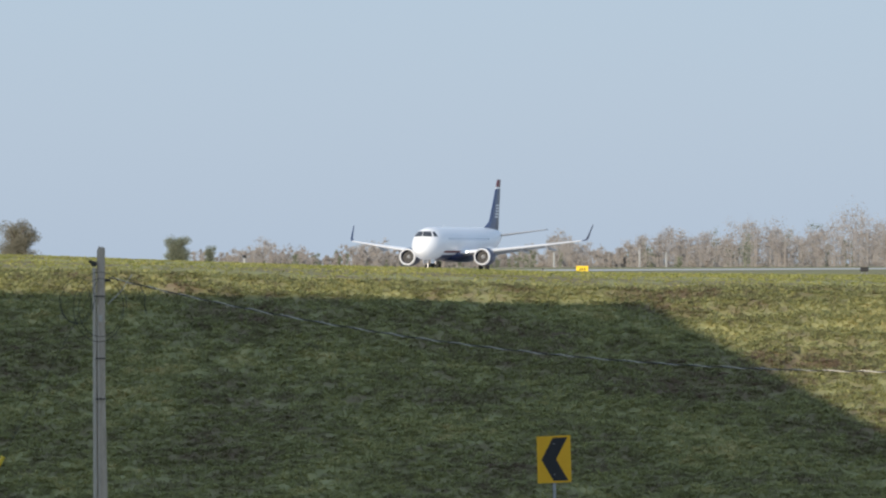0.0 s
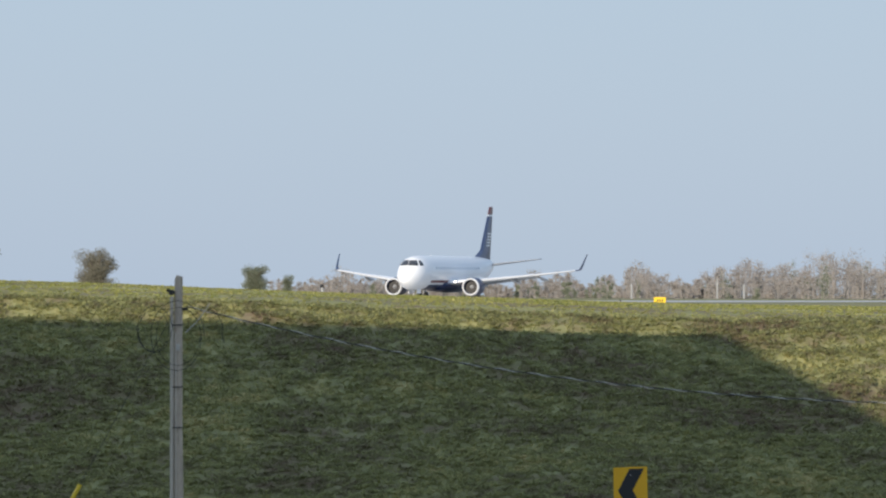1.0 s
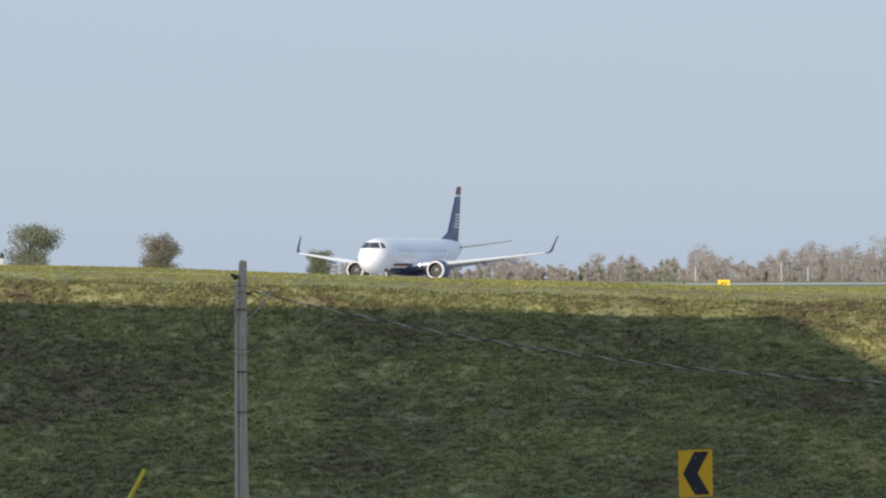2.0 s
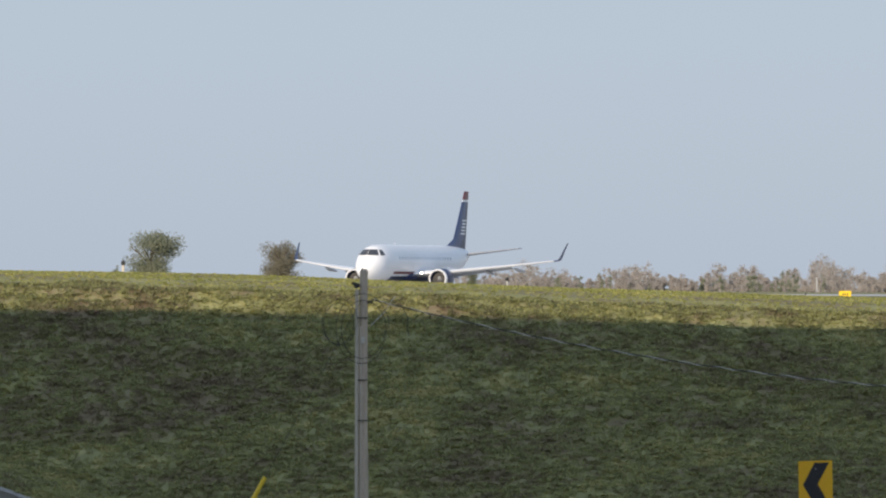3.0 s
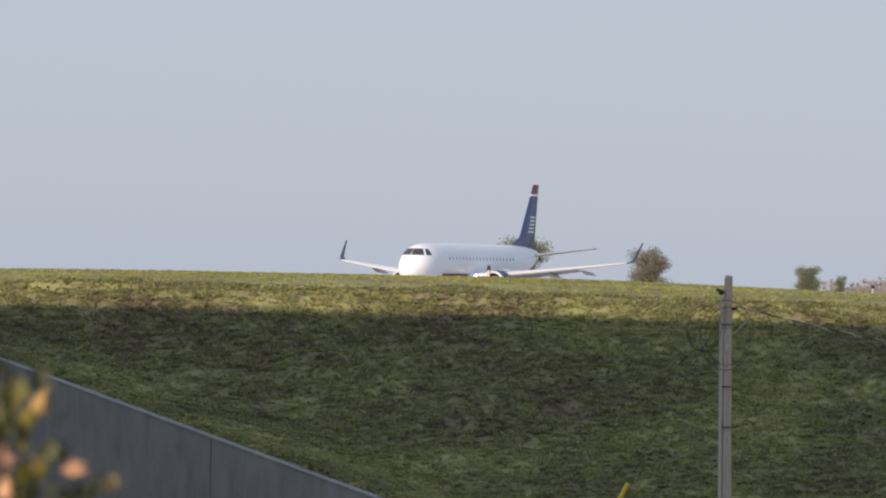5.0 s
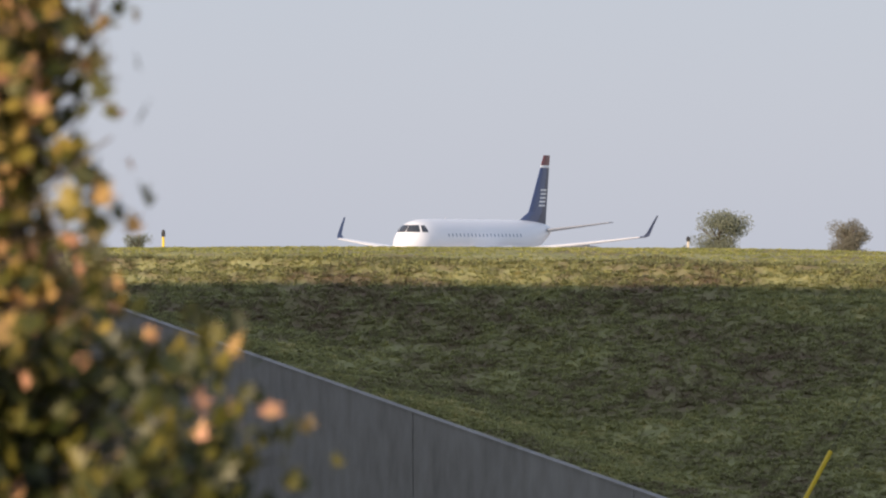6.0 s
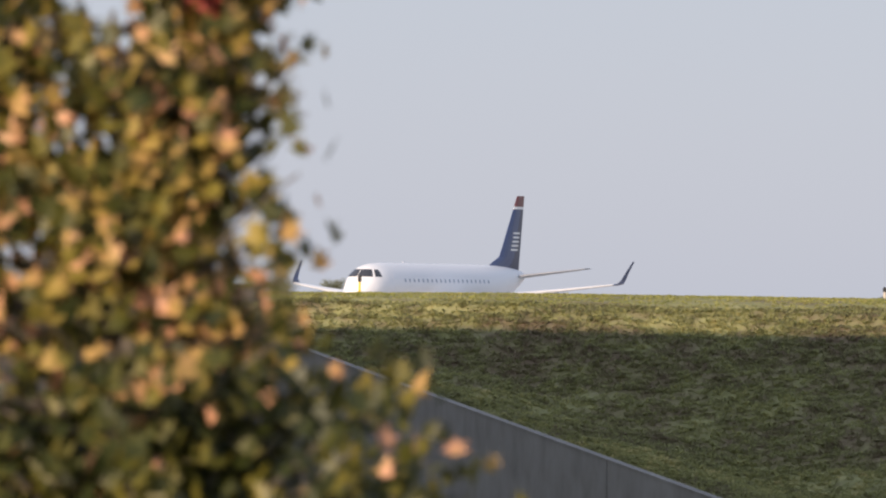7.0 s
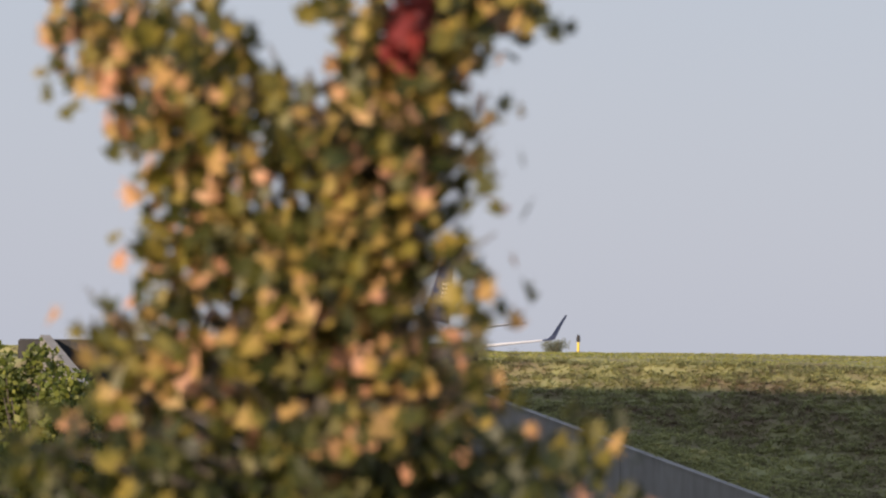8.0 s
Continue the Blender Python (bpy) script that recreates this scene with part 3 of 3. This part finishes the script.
            prof = [(0.0, 0.1), (0.08, 0.6), (0.25, 1.0), (0.5, 0.9), (0.72, 0.6), (1.0, 0.12)]
            pts = [(c0 + (c1 - c0) * u) for u in (0, .2, .4, .6, .8, 1)]
            def half(u):
                for (u0, h0), (u1, h1) in zip(prof, prof[1:]):
                    if u0 <= u <= u1:
                        return h0 + (h1 - h0) * (u - u0) / (u1 - u0)
                return 0.1
            left = [Vector((a - ch * u, th * half(u), z)) for u in pts]
            right = [Vector((a - ch * u, -th * half(u), z)) for u in pts][::-1]
            rings.append(left + right)
        return loft(rings)

    fin = part("fin", fin_piece(3.6, 8.53, 0, 0.68, steps=10), NAVY_LIGHT, plane, "blue painted tail fin")
    part("rudder", fin_piece(3.75, 8.53, 0.685, 1.0), NAVY, fin, "dark navy rudder")
    part("white_band", fin_piece(8.534, 8.72, 0, 1.0, 0.0, 1), WHITE_PAINT, fin, "white band")
    part("tip", fin_piece(8.724, 9.5, 0, 1.0, 0.0, 2), RED_PAINT, fin, "dark red fin tip")
    for s in (1, -1):
        for i in range(5):
            z = 6.72 - i * 0.30
            a, b = fin_x(z)
            x0, x1 = a - (a - b) * (0.42 if i else 0.37), a - (a - b) * 0.78
            yv = 0.155 * s
            part("tail_bar", box(x1, x0, min(yv * 0.2, yv), max(yv * 0.2, yv), z, z + 0.14), WHITE_PAINT, fin, "white bar of the tail emblem")
    part("antenna", loft([[(-9.0, 0.02, 4.45), (-9.0, -0.02, 4.45), (-9.5, -0.02, 4.45), (-9.5, 0.02, 4.45)], [(-9.3, 0.01, 4.6), (-9.3, -0.01, 4.6), (-9.5, -0.01, 4.6), (-9.5, 0.01, 4.6)]]), WHITE_PAINT, body)
    return plane


wheels = []


def wheel_mesh(r, w):
    return lathe([(-w / 2, r * 0.45), (-w / 2, r * 0.8), (-w * 0.35, r * 0.97), (0, r), (w * 0.35, r * 0.97), (w / 2, r * 0.8), (w / 2, r * 0.45)], "y", 24)


airliner = build_aircraft()


# ---- utility pole and its cables ----
def build_pole(m, label):
    p = thing("utility_pole", label, "pole", m)
    part("shaft", tube([(0, 0, 0), (0.02, 0, 2.2), (0.0, 0, 4.6), (0.03, 0, 7.3), (0.045, 0, 7.36)], [0.115, 0.104, 0.091, 0.076, 0.058], 14), WOOD, p, "weathered grey wooden shaft", True)
    for dx, r, top in ((-0.10, 0.032, 6.98), (-0.03, 0.018, 6.3)):
        part("conduit", tube([(dx * 1.25, -0.10, 0.0), (dx * 1.15, -0.085, 3), (dx * 0.95, -0.07, top)], r, 8), CONDUIT, p, "grey cable conduit")
    for z in (0.9, 2.6, 4.55, 5.3, 6.45):
        part("strap", lathe([(z - 0.010, 0.098), (z - 0.010, 0.114), (z + 0.010, 0.114), (z + 0.010, 0.098)], "z", 14, cap=False), CABLE, p, "black strap").location = (-0.012, -0.02, 0)
    part("bracket", box(-0.155, -0.05, -0.1, 0.05, 7.0, 7.1, 0.02), CABLE, p, "black cable bracket")
    part("bracket", box(-0.2, -0.13, -0.06, 0.0, 7.06, 7.12, 0.012), CABLE, p, "black cable bracket")
    part("bracket", box(0.08, 0.20, -0.04, 0.04, 6.72, 6.77, 0.01), CABLE, p, "steel dead-end clamp")
    part("tag", box(-0.01, 0.05, -0.16, -0.145, 5.98, 6.1, 0.005), BARE_WIRE, p)
    return p


POLE = Vector((-6.36, 150.0, -6.25))
build_pole(pose(POLE.x + 0.05, POLE.y, POLE.z, 0, -0.4, 0), "weathered grey wooden utility pole at the foot of the bank")


def cable(name, pts, r, mat, label, cat="cable", sides=6):
    return tagged(part(name, tube(pts, r, sides), mat), label, cat)


# service drop: two strands twisted, sagging towards the next pole
def drop_point(t):
    x = -6.2 + 31.0 * t
    return Vector((x, 150.0, -1.23 + 0.00428 * abs(x - 9.3) ** 2.2))


build_pole(Matrix.Translation((25.0, 150.0, -6.25)), "weathered grey wooden utility pole carrying the far end of the cable")
n = 500
pts = [drop_point(i / n) for i in range(n + 1)]
cable("service_cable", pts, 0.012, CABLE, "black service cable sagging from the pole")
twist = [p + 0.012 * Vector((0, math.cos(i * 0.62), math.sin(i * 0.62))) for i, p in enumerate(pts)]
cable("messenger_strand", twist, 0.009, BARE_WIRE, "pale strand twisted round the service cable")
# guy wire with its yellow guard
g0, g1 = Vector((-6.36, 149.9, 0.55)), Vector((-9.75, 148.6, -5.85))
cable("guy_wire", [g0, g1], 0.004, CABLE, "thin steel guy wire from the pole to the ground", "wire")
cable("guy_guard", [g0 + (g1 - g0) * 0.515, g1], 0.042, GUARD, "yellow plastic guard on the guy wire", "guard", 10)


def coil(center, r, turns, seed, name="cable_coil"):
    pts = []
    for i in range(turns * 20 + 1):
        a = 2 * math.pi * i / 20
        k = r * (1 + 0.12 * math.sin(a * 0.37 + seed))
        pts.append(Vector(center) + Vector((k * 0.75 * math.cos(a), 0.04 * math.sin(a * 2.1), k * math.sin(a))))
    return cable(name, pts, 0.006, CABLE, "loose black cable coil hanging on the pole")


coil((-6.34, 149.8, -0.02), 0.60, 2, 1)
coil((-6.78, 149.8, 0.10), 0.42, 2, 2)
cable("cable_tail", [(-5.95, 149.8, 0.56), (-5.62, 149.8, 0.44), (-5.5, 149.8, 0.2), (-5.52, 149.8, 0.02), (-5.48, 149.8, -0.12)], 0.008, CABLE, "loose black cable end beside the pole")
cable("cable_tail", [(-6.2, 149.85, 0.05), (-5.95, 149.85, 0.3), (-5.75, 149.85, 0.6)], 0.010, BARE_WIRE, "pale stub of wire beside the pole")


# ---- chevron sign ----
def chevron_sign():
    s = thing("chevron_sign", "yellow road sign with a black chevron on a thin steel post", "road sign", pose(2.11, 150.0, -5.3, 0, -1.5, 24))
    z0, z1, w = 2.03, 2.90, 0.345
    part("plate", box(-w, w, -0.004, 0.004, z0, z1, 0.002), YELLOW, s, "yellow reflective plate")
    bm = bmesh.new()
    m = (z0 + z1) / 2
    k = 0.035
    front = -0.007
    shape = [(0.28, z1 - k), (-0.02, z1 - k), (-0.26, m), (-0.02, z0 + k), (0.28, z0 + k), (0.04, m)]
    vs = [bm.verts.new((x, front, z)) for x, z in shape]
    for q in ((0, 1, 2, 5), (2, 3, 4, 5)):
        bm.faces.new([vs[i] for i in q])
    r = bmesh.ops.extrude_face_region(bm, geom=list(bm.faces))
    bmesh.ops.translate(bm, verts=[v for v in r["geom"] if isinstance(v, bmesh.types.BMVert)], vec=(0, 0.003, 0))
    bmesh.ops.recalc_face_normals(bm, faces=bm.faces)
    part("chevron", bm, BLACK, s, "black chevron pointing sideways")
    part("post", box(-0.03, 0.03, 0.006, 0.04, -0.3, 2.8, 0.006), STEEL, s, "thin galvanised post")
    for z in (z0 + 0.15, z1 - 0.15):
        part("bolt", lathe([(-0.014, 0.002), (-0.014, 0.012), (-0.004, 0.012)], "y", 8), STEEL, s).location = (0, 0, z)
    return s


chevron_sign()


# ---- airfield furniture ----
def airfield_sign(x, y, w, h, mat, label):
    s = thing("airfield_sign", label, "sign", pose(x, y, ground_z(x, y), 0, 0, 8))
    part("cabinet", box(-w / 2, w / 2, -0.12, 0.12, 0.15, 0.15 + h, 0.02), mat, s)
    part("face", box(-w / 2 + 0.05, w / 2 - 0.05, -0.128, -0.122, 0.2, 0.1 + h), mat, s)
    for k in (-0.18, 0.0, 0.2):
        part("bar", box(k * w - 0.05 * w, k * w + 0.05 * w, -0.134, -0.129, 0.3, h - 0.02), BLACK, s)
    for k in (-0.35, 0.35):
        part("leg", box(k * w - 0.03, k * w + 0.03, -0.03, 0.03, -0.2, 0.16), STEEL, s)
    return s


def edge_marker(x, y, z, h, mat, label):
    s = thing("edge_marker", label, "marker", pose(x, y, z), group="edge markers")
    part("post", lathe([(-0.3, 0.035), (h * 0.6, 0.03), (h * 0.62, 0.02)], "z", 10), mat, s)
    part("cap", lathe([(h * 0.62, 0.02), (h * 0.64, 0.045), (h * 0.85, 0.05), (h, 0.03), (h * 1.02, 0.01)], "z", 10), BLACK, s, "dark cap")
    return s


airfield_sign(11.0, 640.0, 0.95, 0.5, GUARD, "yellow airfield guidance sign with dark bars")
airfield_sign(33.3, 640.0, 0.62, 0.38, BLACK, "dark airfield equipment box beside the runway")
for x, y, h, mat in ((-27.5, 200, 0.46, GUARD), (-14.4, 200, 0.32, CONDUIT), (-4.9, 200, 0.2, STEEL), (7.9, 640, 0.5, STEEL)):
    edge_marker(x, y, ground_z(x, y), h, mat, "short frangible edge marker with a dark cap")

for x, w, h in ((19.2, 0.34, 2.6), (34.0, 0.3, 3.4), (38.6, 0.3, 2.6)):
    post = thing("marker_post", "pale weathered post before the distant woods", "post", pose(x, 1400, 0), group="posts before the woods")
    part("shaft", lathe([(-0.3, w / 2), (h * 0.9, w / 2), (h, w / 3)], "z", 10), CLADDING, post)


# ---- far trees ----
def leaf_cloud(rng, lobes, count, size, verts, faces, inner=0.55, upright=1.0, slim=0.65):
    """Small tilted leaf clumps in a shell of several lobes."""
    centre = np.array([c for c, r in lobes], float)
    radius = np.array([r for c, r in lobes], float)
    pick = rng.integers(len(lobes), size=count)
    unit = lambda m: m / np.linalg.norm(m, axis=1, keepdims=True)
    p = centre[pick] + unit(rng.normal(size=(count, 3))) * radius[pick] * rng.uniform(inner, 1.06, (count, 1))
    a = unit(rng.normal(size=(count, 3)) * (1, 1, upright))
    b = rng.normal(size=(count, 3))
    b = unit(b - a * (a * b).sum(1, keepdims=True))
    s = size * rng.uniform(0.5, 1.3, (count, 1))
    i = len(verts)
    verts.extend(np.stack([p - a * s, p + b * s * slim, p + a * s, p - b * s * slim], 1).reshape(-1, 3).tolist())
    faces.extend((i + 4 * k, i + 4 * k + 1, i + 4 * k + 2, i + 4 * k + 3) for k in range(count))


def far_tree(x, y, w, h, seed, label, mat=None, density=1.0):
    rng = np.random.default_rng(seed)
    z = ground_z(x, y)
    t = thing("tree", label, "tree", pose(x, y, z))
    part("trunk", tube([(0, 0, -0.5), (0.1, 0, h * 0.3), (0.0, 0.1, h * 0.7)], [w * 0.04, w * 0.03, w * 0.012], 8), BARK, t)
    for k in range(6):
        a = k * 1.05
        part("limb", tube([(0, 0, h * (0.2 + 0.06 * k)), (w * 0.2 * math.cos(a), w * 0.2 * math.sin(a), h * (0.4 + 0.06 * k)), (w * 0.36 * math.cos(a), w * 0.36 * math.sin(a), h * (0.55 + 0.05 * k))], [w * 0.018, w * 0.012, w * 0.004], 6), BARK, t)
    lobes = []
    for k in range(26):
        a, rr = rng.uniform(0, 6.28), rng.uniform(0, 0.34) * w
        zz = rng.uniform(0.16, 0.84) * h
        q = w * rng.uniform(0.17, 0.26) * (1.15 - 0.5 * abs(zz / h - 0.5))
        lobes.append(((rr * math.cos(a), rr * math.sin(a), zz), (q, q, q * 0.85)))
    verts, faces = [], []
    leaf_cloud(rng, lobes, int(14000 * density), w * 0.016, verts, faces, 0.3)
    c = from_arrays("crown", verts, faces, mat or HAZED_LEAF)
    c.parent = t
    return t


far_tree(-68.0, 1298, 6.9, 8.4, 5, "lone round field tree, olive and brown", HAZED_OLIVE_LEAF, 1.2)
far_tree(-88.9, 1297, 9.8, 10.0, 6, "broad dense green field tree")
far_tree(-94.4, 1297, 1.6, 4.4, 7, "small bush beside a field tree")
far_tree(-42.5, 1299, 5.6, 5.4, 8, "small green field tree, greyed for haze")
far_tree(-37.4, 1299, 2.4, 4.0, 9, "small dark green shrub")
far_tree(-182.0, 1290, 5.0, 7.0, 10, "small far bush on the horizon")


def far_woods(name, x0, x1, y, top, count, seed, mat, label):
    """A belt of leafless and thinning trees."""
    rng = np.random.default_rng(seed)
    verts, faces = [], []
    for _ in range(count):
        x = rng.uniform(x0, x1)
        yy = y + rng.uniform(-60, 60)
        h = top(x) * rng.uniform(0.45, 1.05)
        w = h * rng.uniform(0.3, 0.5)
        lobes = [((x + rng.uniform(-.35, .35) * w, yy + rng.uniform(-.3, .3) * w, h * rng.uniform(0.0, 0.9)), (w * rng.uniform(.3, .6),) * 2 + (h * rng.uniform(.1, .22),)) for _ in range(6)]
        leaf_cloud(rng, lobes, 390, 0.16, verts, faces, 0.0, 1.8, 0.45)
        i = len(verts)
        verts += [np.array((x - 0.12, yy, -0.5)), np.array((x + 0.12, yy, -0.5)), np.array((x + 0.03, yy, h * 0.6)), np.array((x - 0.03, yy, h * 0.6))]
        faces.append((i, i + 1, i + 2, i + 3))
    return tagged(from_arrays(name, verts, faces, mat), label, "woods", kind="stuff")


def top_right(x):
    return 4.0 + 1.0 * smoothstep(0, 20, x) + 5.4 * smoothstep(20, 78, x) + 1.3 * math.sin(x * 0.35) + 0.8 * math.sin(x * 0.93)


far_woods("woods", -45, 110, 1500, top_right, 800, 21, HAZED_TWIG, "distant leafless grey-brown woods, paled for haze, behind the airfield")
far_woods("evergreen_woods", -45, 110, 1480, lambda x: 0.72 * top_right(x + 7), 90, 22, HAZED_LEAF, "distant green trees, dulled and paled for haze, among bare woods")


# ---- bushes beside the left wing wall ----
def bush(x, y, w, h, seed):
    rng = np.random.default_rng(seed)
    t = thing("bush", "yellow-green leafy bush beside the concrete wing wall", "bush", pose(x, y, bank_z(x, y) - 1.3), group="bushes by the wall")
    for k in range(7):
        a = k * 0.9
        part("stem", tube([(0, 0, 0), (0.2 * w * math.cos(a), 0.2 * w * math.sin(a), h * 0.5), (0.33 * w * math.cos(a), 0.33 * w * math.sin(a), h * 0.8)], [0.04, 0.03, 0.01], 6), BARK, t)
    lobes = [((rng.uniform(-.32, .32) * w, rng.uniform(-.32, .32) * w, rng.uniform(.25, .82) * h), (w * .2, w * .2, h * .2)) for _ in range(12)]
    verts, faces = [], []
    leaf_cloud(rng, lobes, 6500, 0.085, verts, faces)
    c = from_arrays("crown", verts, faces, BUSH_LEAF)
    c.parent = t
    return t


for i, (x, y, w, h) in enumerate(((-34.0, 163.5, 2.4, 4.2), (-33.0, 161.0, 2.6, 4.5), (-32.0, 158.5, 2.6, 4.3), (-31.0, 156.0, 2.8, 4.1), (-33.2, 156.0, 3.0, 4.6), (-35.6, 163.5, 3.0, 4.0))):
    bush(x, y, w, h, 40 + i)


# ---- the near maple ----
def leaf_shape(bm, m, s, curl):
    """A five-lobed leaf, slightly folded along its rib."""
    out = [(0, -0.5), (0.22, -0.38), (0.56, -0.2), (0.24, 0.0), (0.5, 0.4), (0.15, 0.24), (0, 0.7)]
    rib = [bm.verts.new(m @ Vector((0, y * s, 0))) for y in (-0.5, 0.0, 0.7)]
    for sg in (1, -1):
        v = [bm.verts.new(m @ Vector((sg * abs(x) * s, y * s, curl * abs(x) * s - 0.15 * curl * y * y * s))) for x, y in out[1:6]]
        q = [rib[0], v[0], v[1], v[2], rib[1]]
        bm.faces.new(q if sg > 0 else q[::-1])
        q = [rib[1], v[2], v[3], v[4], rib[2]]
        bm.faces.new(q if sg > 0 else q[::-1])


def build_maple():
    rng = random.Random(11)
    t = thing("maple_tree", "young maple with yellow, green and orange autumn leaves", "tree", pose(-3.185, 19.75, -2.03))
    trunk = [(0.06, 0, -0.3), (0.03, 0.02, 1.0), (0.0, 0.0, 2.4), (-0.04, 0.03, 3.2), (-0.06, 0, 3.45)]
    part("trunk", tube(trunk, [0.07, 0.06, 0.04, 0.018, 0.006], 10), BARK, t, "grey-brown trunk", True)

    leaders = [trunk, [(0.0, 0, 2.45), (-0.16, 0.03, 2.9), (-0.36, 0.0, 3.3), (-0.58, -0.02, 3.85)], [(0.0, 0, 2.6), (0.1, -0.04, 3.0), (0.2, 0.0, 3.4), (0.3, 0.02, 3.95)]]
    for way in leaders[1:]:
        part("limb", tube(way, [0.026, 0.02, 0.013, 0.005], 8), BARK, t, "grey-brown limb", True)

    # half widths of the crown at heights over the base, to both sides of the trunk
    def reach(z):
        rows = [(0.9, 1.0, 0.95), (1.9, 0.92, 0.92), (2.3, 0.88, 0.82), (2.42, 0.82, 0.75), (2.51, 0.76, 0.64), (2.65, 0.72, 0.47), (2.79, 0.66, 0.25), (2.93, 0.56, 0.18), (3.07, 0.40, 0.18), (3.21, 0.42, 0.23), (3.35, 0.48, 0.25), (3.49, 0.62, 0.34), (3.63, 0.74, 0.50), (3.9, 0.6, 0.40), (4.1, 0.4, 0.25)]
        for (z0, a0, b0), (z1, a1, b1) in zip(rows, rows[1:]):
            if z0 <= z <= z1:
                k = (z - z0) / (z1 - z0)
                return a0 + (a1 - a0) * k, b0 + (b1 - b0) * k
        return 0.2, 0.2

    def fork(x, z):
        """The gap between the two upper leaders."""
        return z > 3.43 and -0.16 - 0.8 * (z - 3.49) < x < 0.01

    def nearest(p):
        best = None
        for way in leaders:
            for q0, q1 in zip(way, way[1:]):
                for k in (0.0, 0.25, 0.5, 0.75):
                    q = Vector(q0).lerp(Vector(q1), k)
                    rise = p.z - q.z
                    d = (q - p).length + (3.0 if rise < 0.1 else 0.0)
                    if best is None or d < best[0]:
                        best = (d, q)
        return best[1]

    leaves, green, red = bmesh.new(), bmesh.new(), bmesh.new()
    made = 0
    while made < 360:
        z = rng.uniform(1.5, 3.85)
        l, r = reach(z)
        u = rng.uniform(-1, 1)
        u = math.copysign(abs(u) ** 0.85, u)
        end = Vector(((r if u > 0 else l) * u * 0.97, rng.uniform(-1, 1) * 0.42 * math.sqrt(max(0.05, 1 - u * u)) * (l + r), z))
        if made >= 270:   # a few thin twigs stand out to the side
            z = 2.75 + 0.05 * (made - 270)
            end = Vector((rng.uniform(0.34, 0.42), rng.uniform(-0.1, 0.1), z))
        if made >= 284:   # the lower crown is fuller
            z = rng.uniform(1.75, 2.55)
            l, r = reach(z)
            end = Vector((rng.uniform(-l, r) * 0.95, rng.uniform(-0.5, 0.5), z))
        if fork(end.x, end.z):
            continue
        made += 1
        start = nearest(end)
        mid = start.lerp(end, 0.5) + Vector((0, 0, -0.04))
        part("branch", tube([start, mid, end], [0.010, 0.007, 0.003], 5), BARK, t)
        tone = rng.random()
        for _ in range(7 if 270 < made <= 284 else rng.randint(17, 34)):
            k = 1.05 - 0.75 * rng.random() ** 1.5
            p = (start.lerp(mid, k * 2) if k < 0.5 else mid.lerp(end, k * 2 - 1)) + Vector((rng.gauss(0, 0.055), rng.gauss(0, 0.06), rng.gauss(0, 0.055) - 0.02))
            if fork(p.x + 0.04, p.z):
                continue
            e = Euler((rng.uniform(0.5, 1.9), rng.uniform(-0.7, 0.7), rng.uniform(-1.5, 1.5)))
            near_red = abs(p.x - 0.21) < 0.05 and 3.46 < p.z < 3.66
            # further down, most leaves take the green that is darkened for shade
            shade_green = rng.random() < 0.08 + 0.25 * (tone > 0.72) + 0.78 * smoothstep(2.75, 2.42, p.z)
            leaf_shape(red if near_red else green if shade_green else leaves, Matrix.LocRotScale(p, e, None), rng.uniform(0.038, 0.082), rng.uniform(-0.6, 0.6))
    part("foliage", leaves, LEAF, t, "yellow, green and orange lobed leaves")
    part("shade_green_foliage", green, SHADE_GREEN_LEAF, t, "greener lower leaves, darkened for the shade there")
    part("red_foliage", red, RED_LEAF, t, "red lobed leaves")
    return t


build_maple()


# ---- unseen building shape added off to the side to shade the bank ----
def shade_block():
    """Its roofline and hipped end stand where the edge of the shade on the bank calls for them."""
    h = thing("shade_block", "long grey metal block with a steep hipped roof end, added unseen to shade the bank", "building")
    y1 = 76.0

    def at(x, y, z):
        p = Vector((x, y, z))
        return p + to_sun * ((y1 - y) / to_sun.y)

    ridge, eave, far = at(3.9, 169.9, 0.12), at(9.4, 158.9, -3.0), at(-26.8, 170.8, 0.30)
    foot = at(10.6, 155.5, -4.2)
    out = [(far.x, -8.0), (far.x, far.z), (ridge.x, ridge.z), (eave.x, eave.z), (foot.x, foot.z), (foot.x, -8.0)]
    part("shell", loft([[(x, y, z) for x, z in out] for y in (y1, y1 - 16)]), CLADDING, h)
    roof = out[1:5]
    part("roof", loft([[(x, y, z + 0.004) for x, z in roof] + [(x, y, z + 0.12) for x, z in roof[::-1]] for y in (y1 + 0.1, y1 - 16.4)]), CLADDING, h, "ribbed metal roof of the added shade block")
    return h


shade_block()


# ---- what moves ----
FLIGHT = [  # seconds, x, y of the nose
    (0, -2.44, 818.07),
    (0.5, -6.92, 802.13),
    (1, -11.32, 786.49),
    (1.5, -15.8, 770.57),
    (2, -20.45, 754.03),
    (2.5, -25.33, 736.68),
    (3, -30.45, 718.48),
    (3.5, -35.79, 699.48),
    (4, -41.32, 679.82),
    (4.5, -47, 659.63),
    (5, -52.78, 639.07),
    (5.5, -58.64, 618.22),
    (6, -64.59, 597.08),
    (6.5, -70.64, 575.56),
    (7, -76.92, 553.23),
    (7.5, -83.63, 529.39),
    (8, -90.64, 504.45),
]


def motions():
    walk(airliner, [(t, pose(x, y, 0.03 + dip(y + 10), 0, 0, -105.707)) for t, x, y in FLIGHT])
    for wh, at, r in wheels:
        # a wheel turns faster than the shutter can follow: a slow share of its turn is keyed
        walk(wh, [(0.5 * i, pose(*at, 0, 80 * i, 0)) for i in range(17)])


motions()
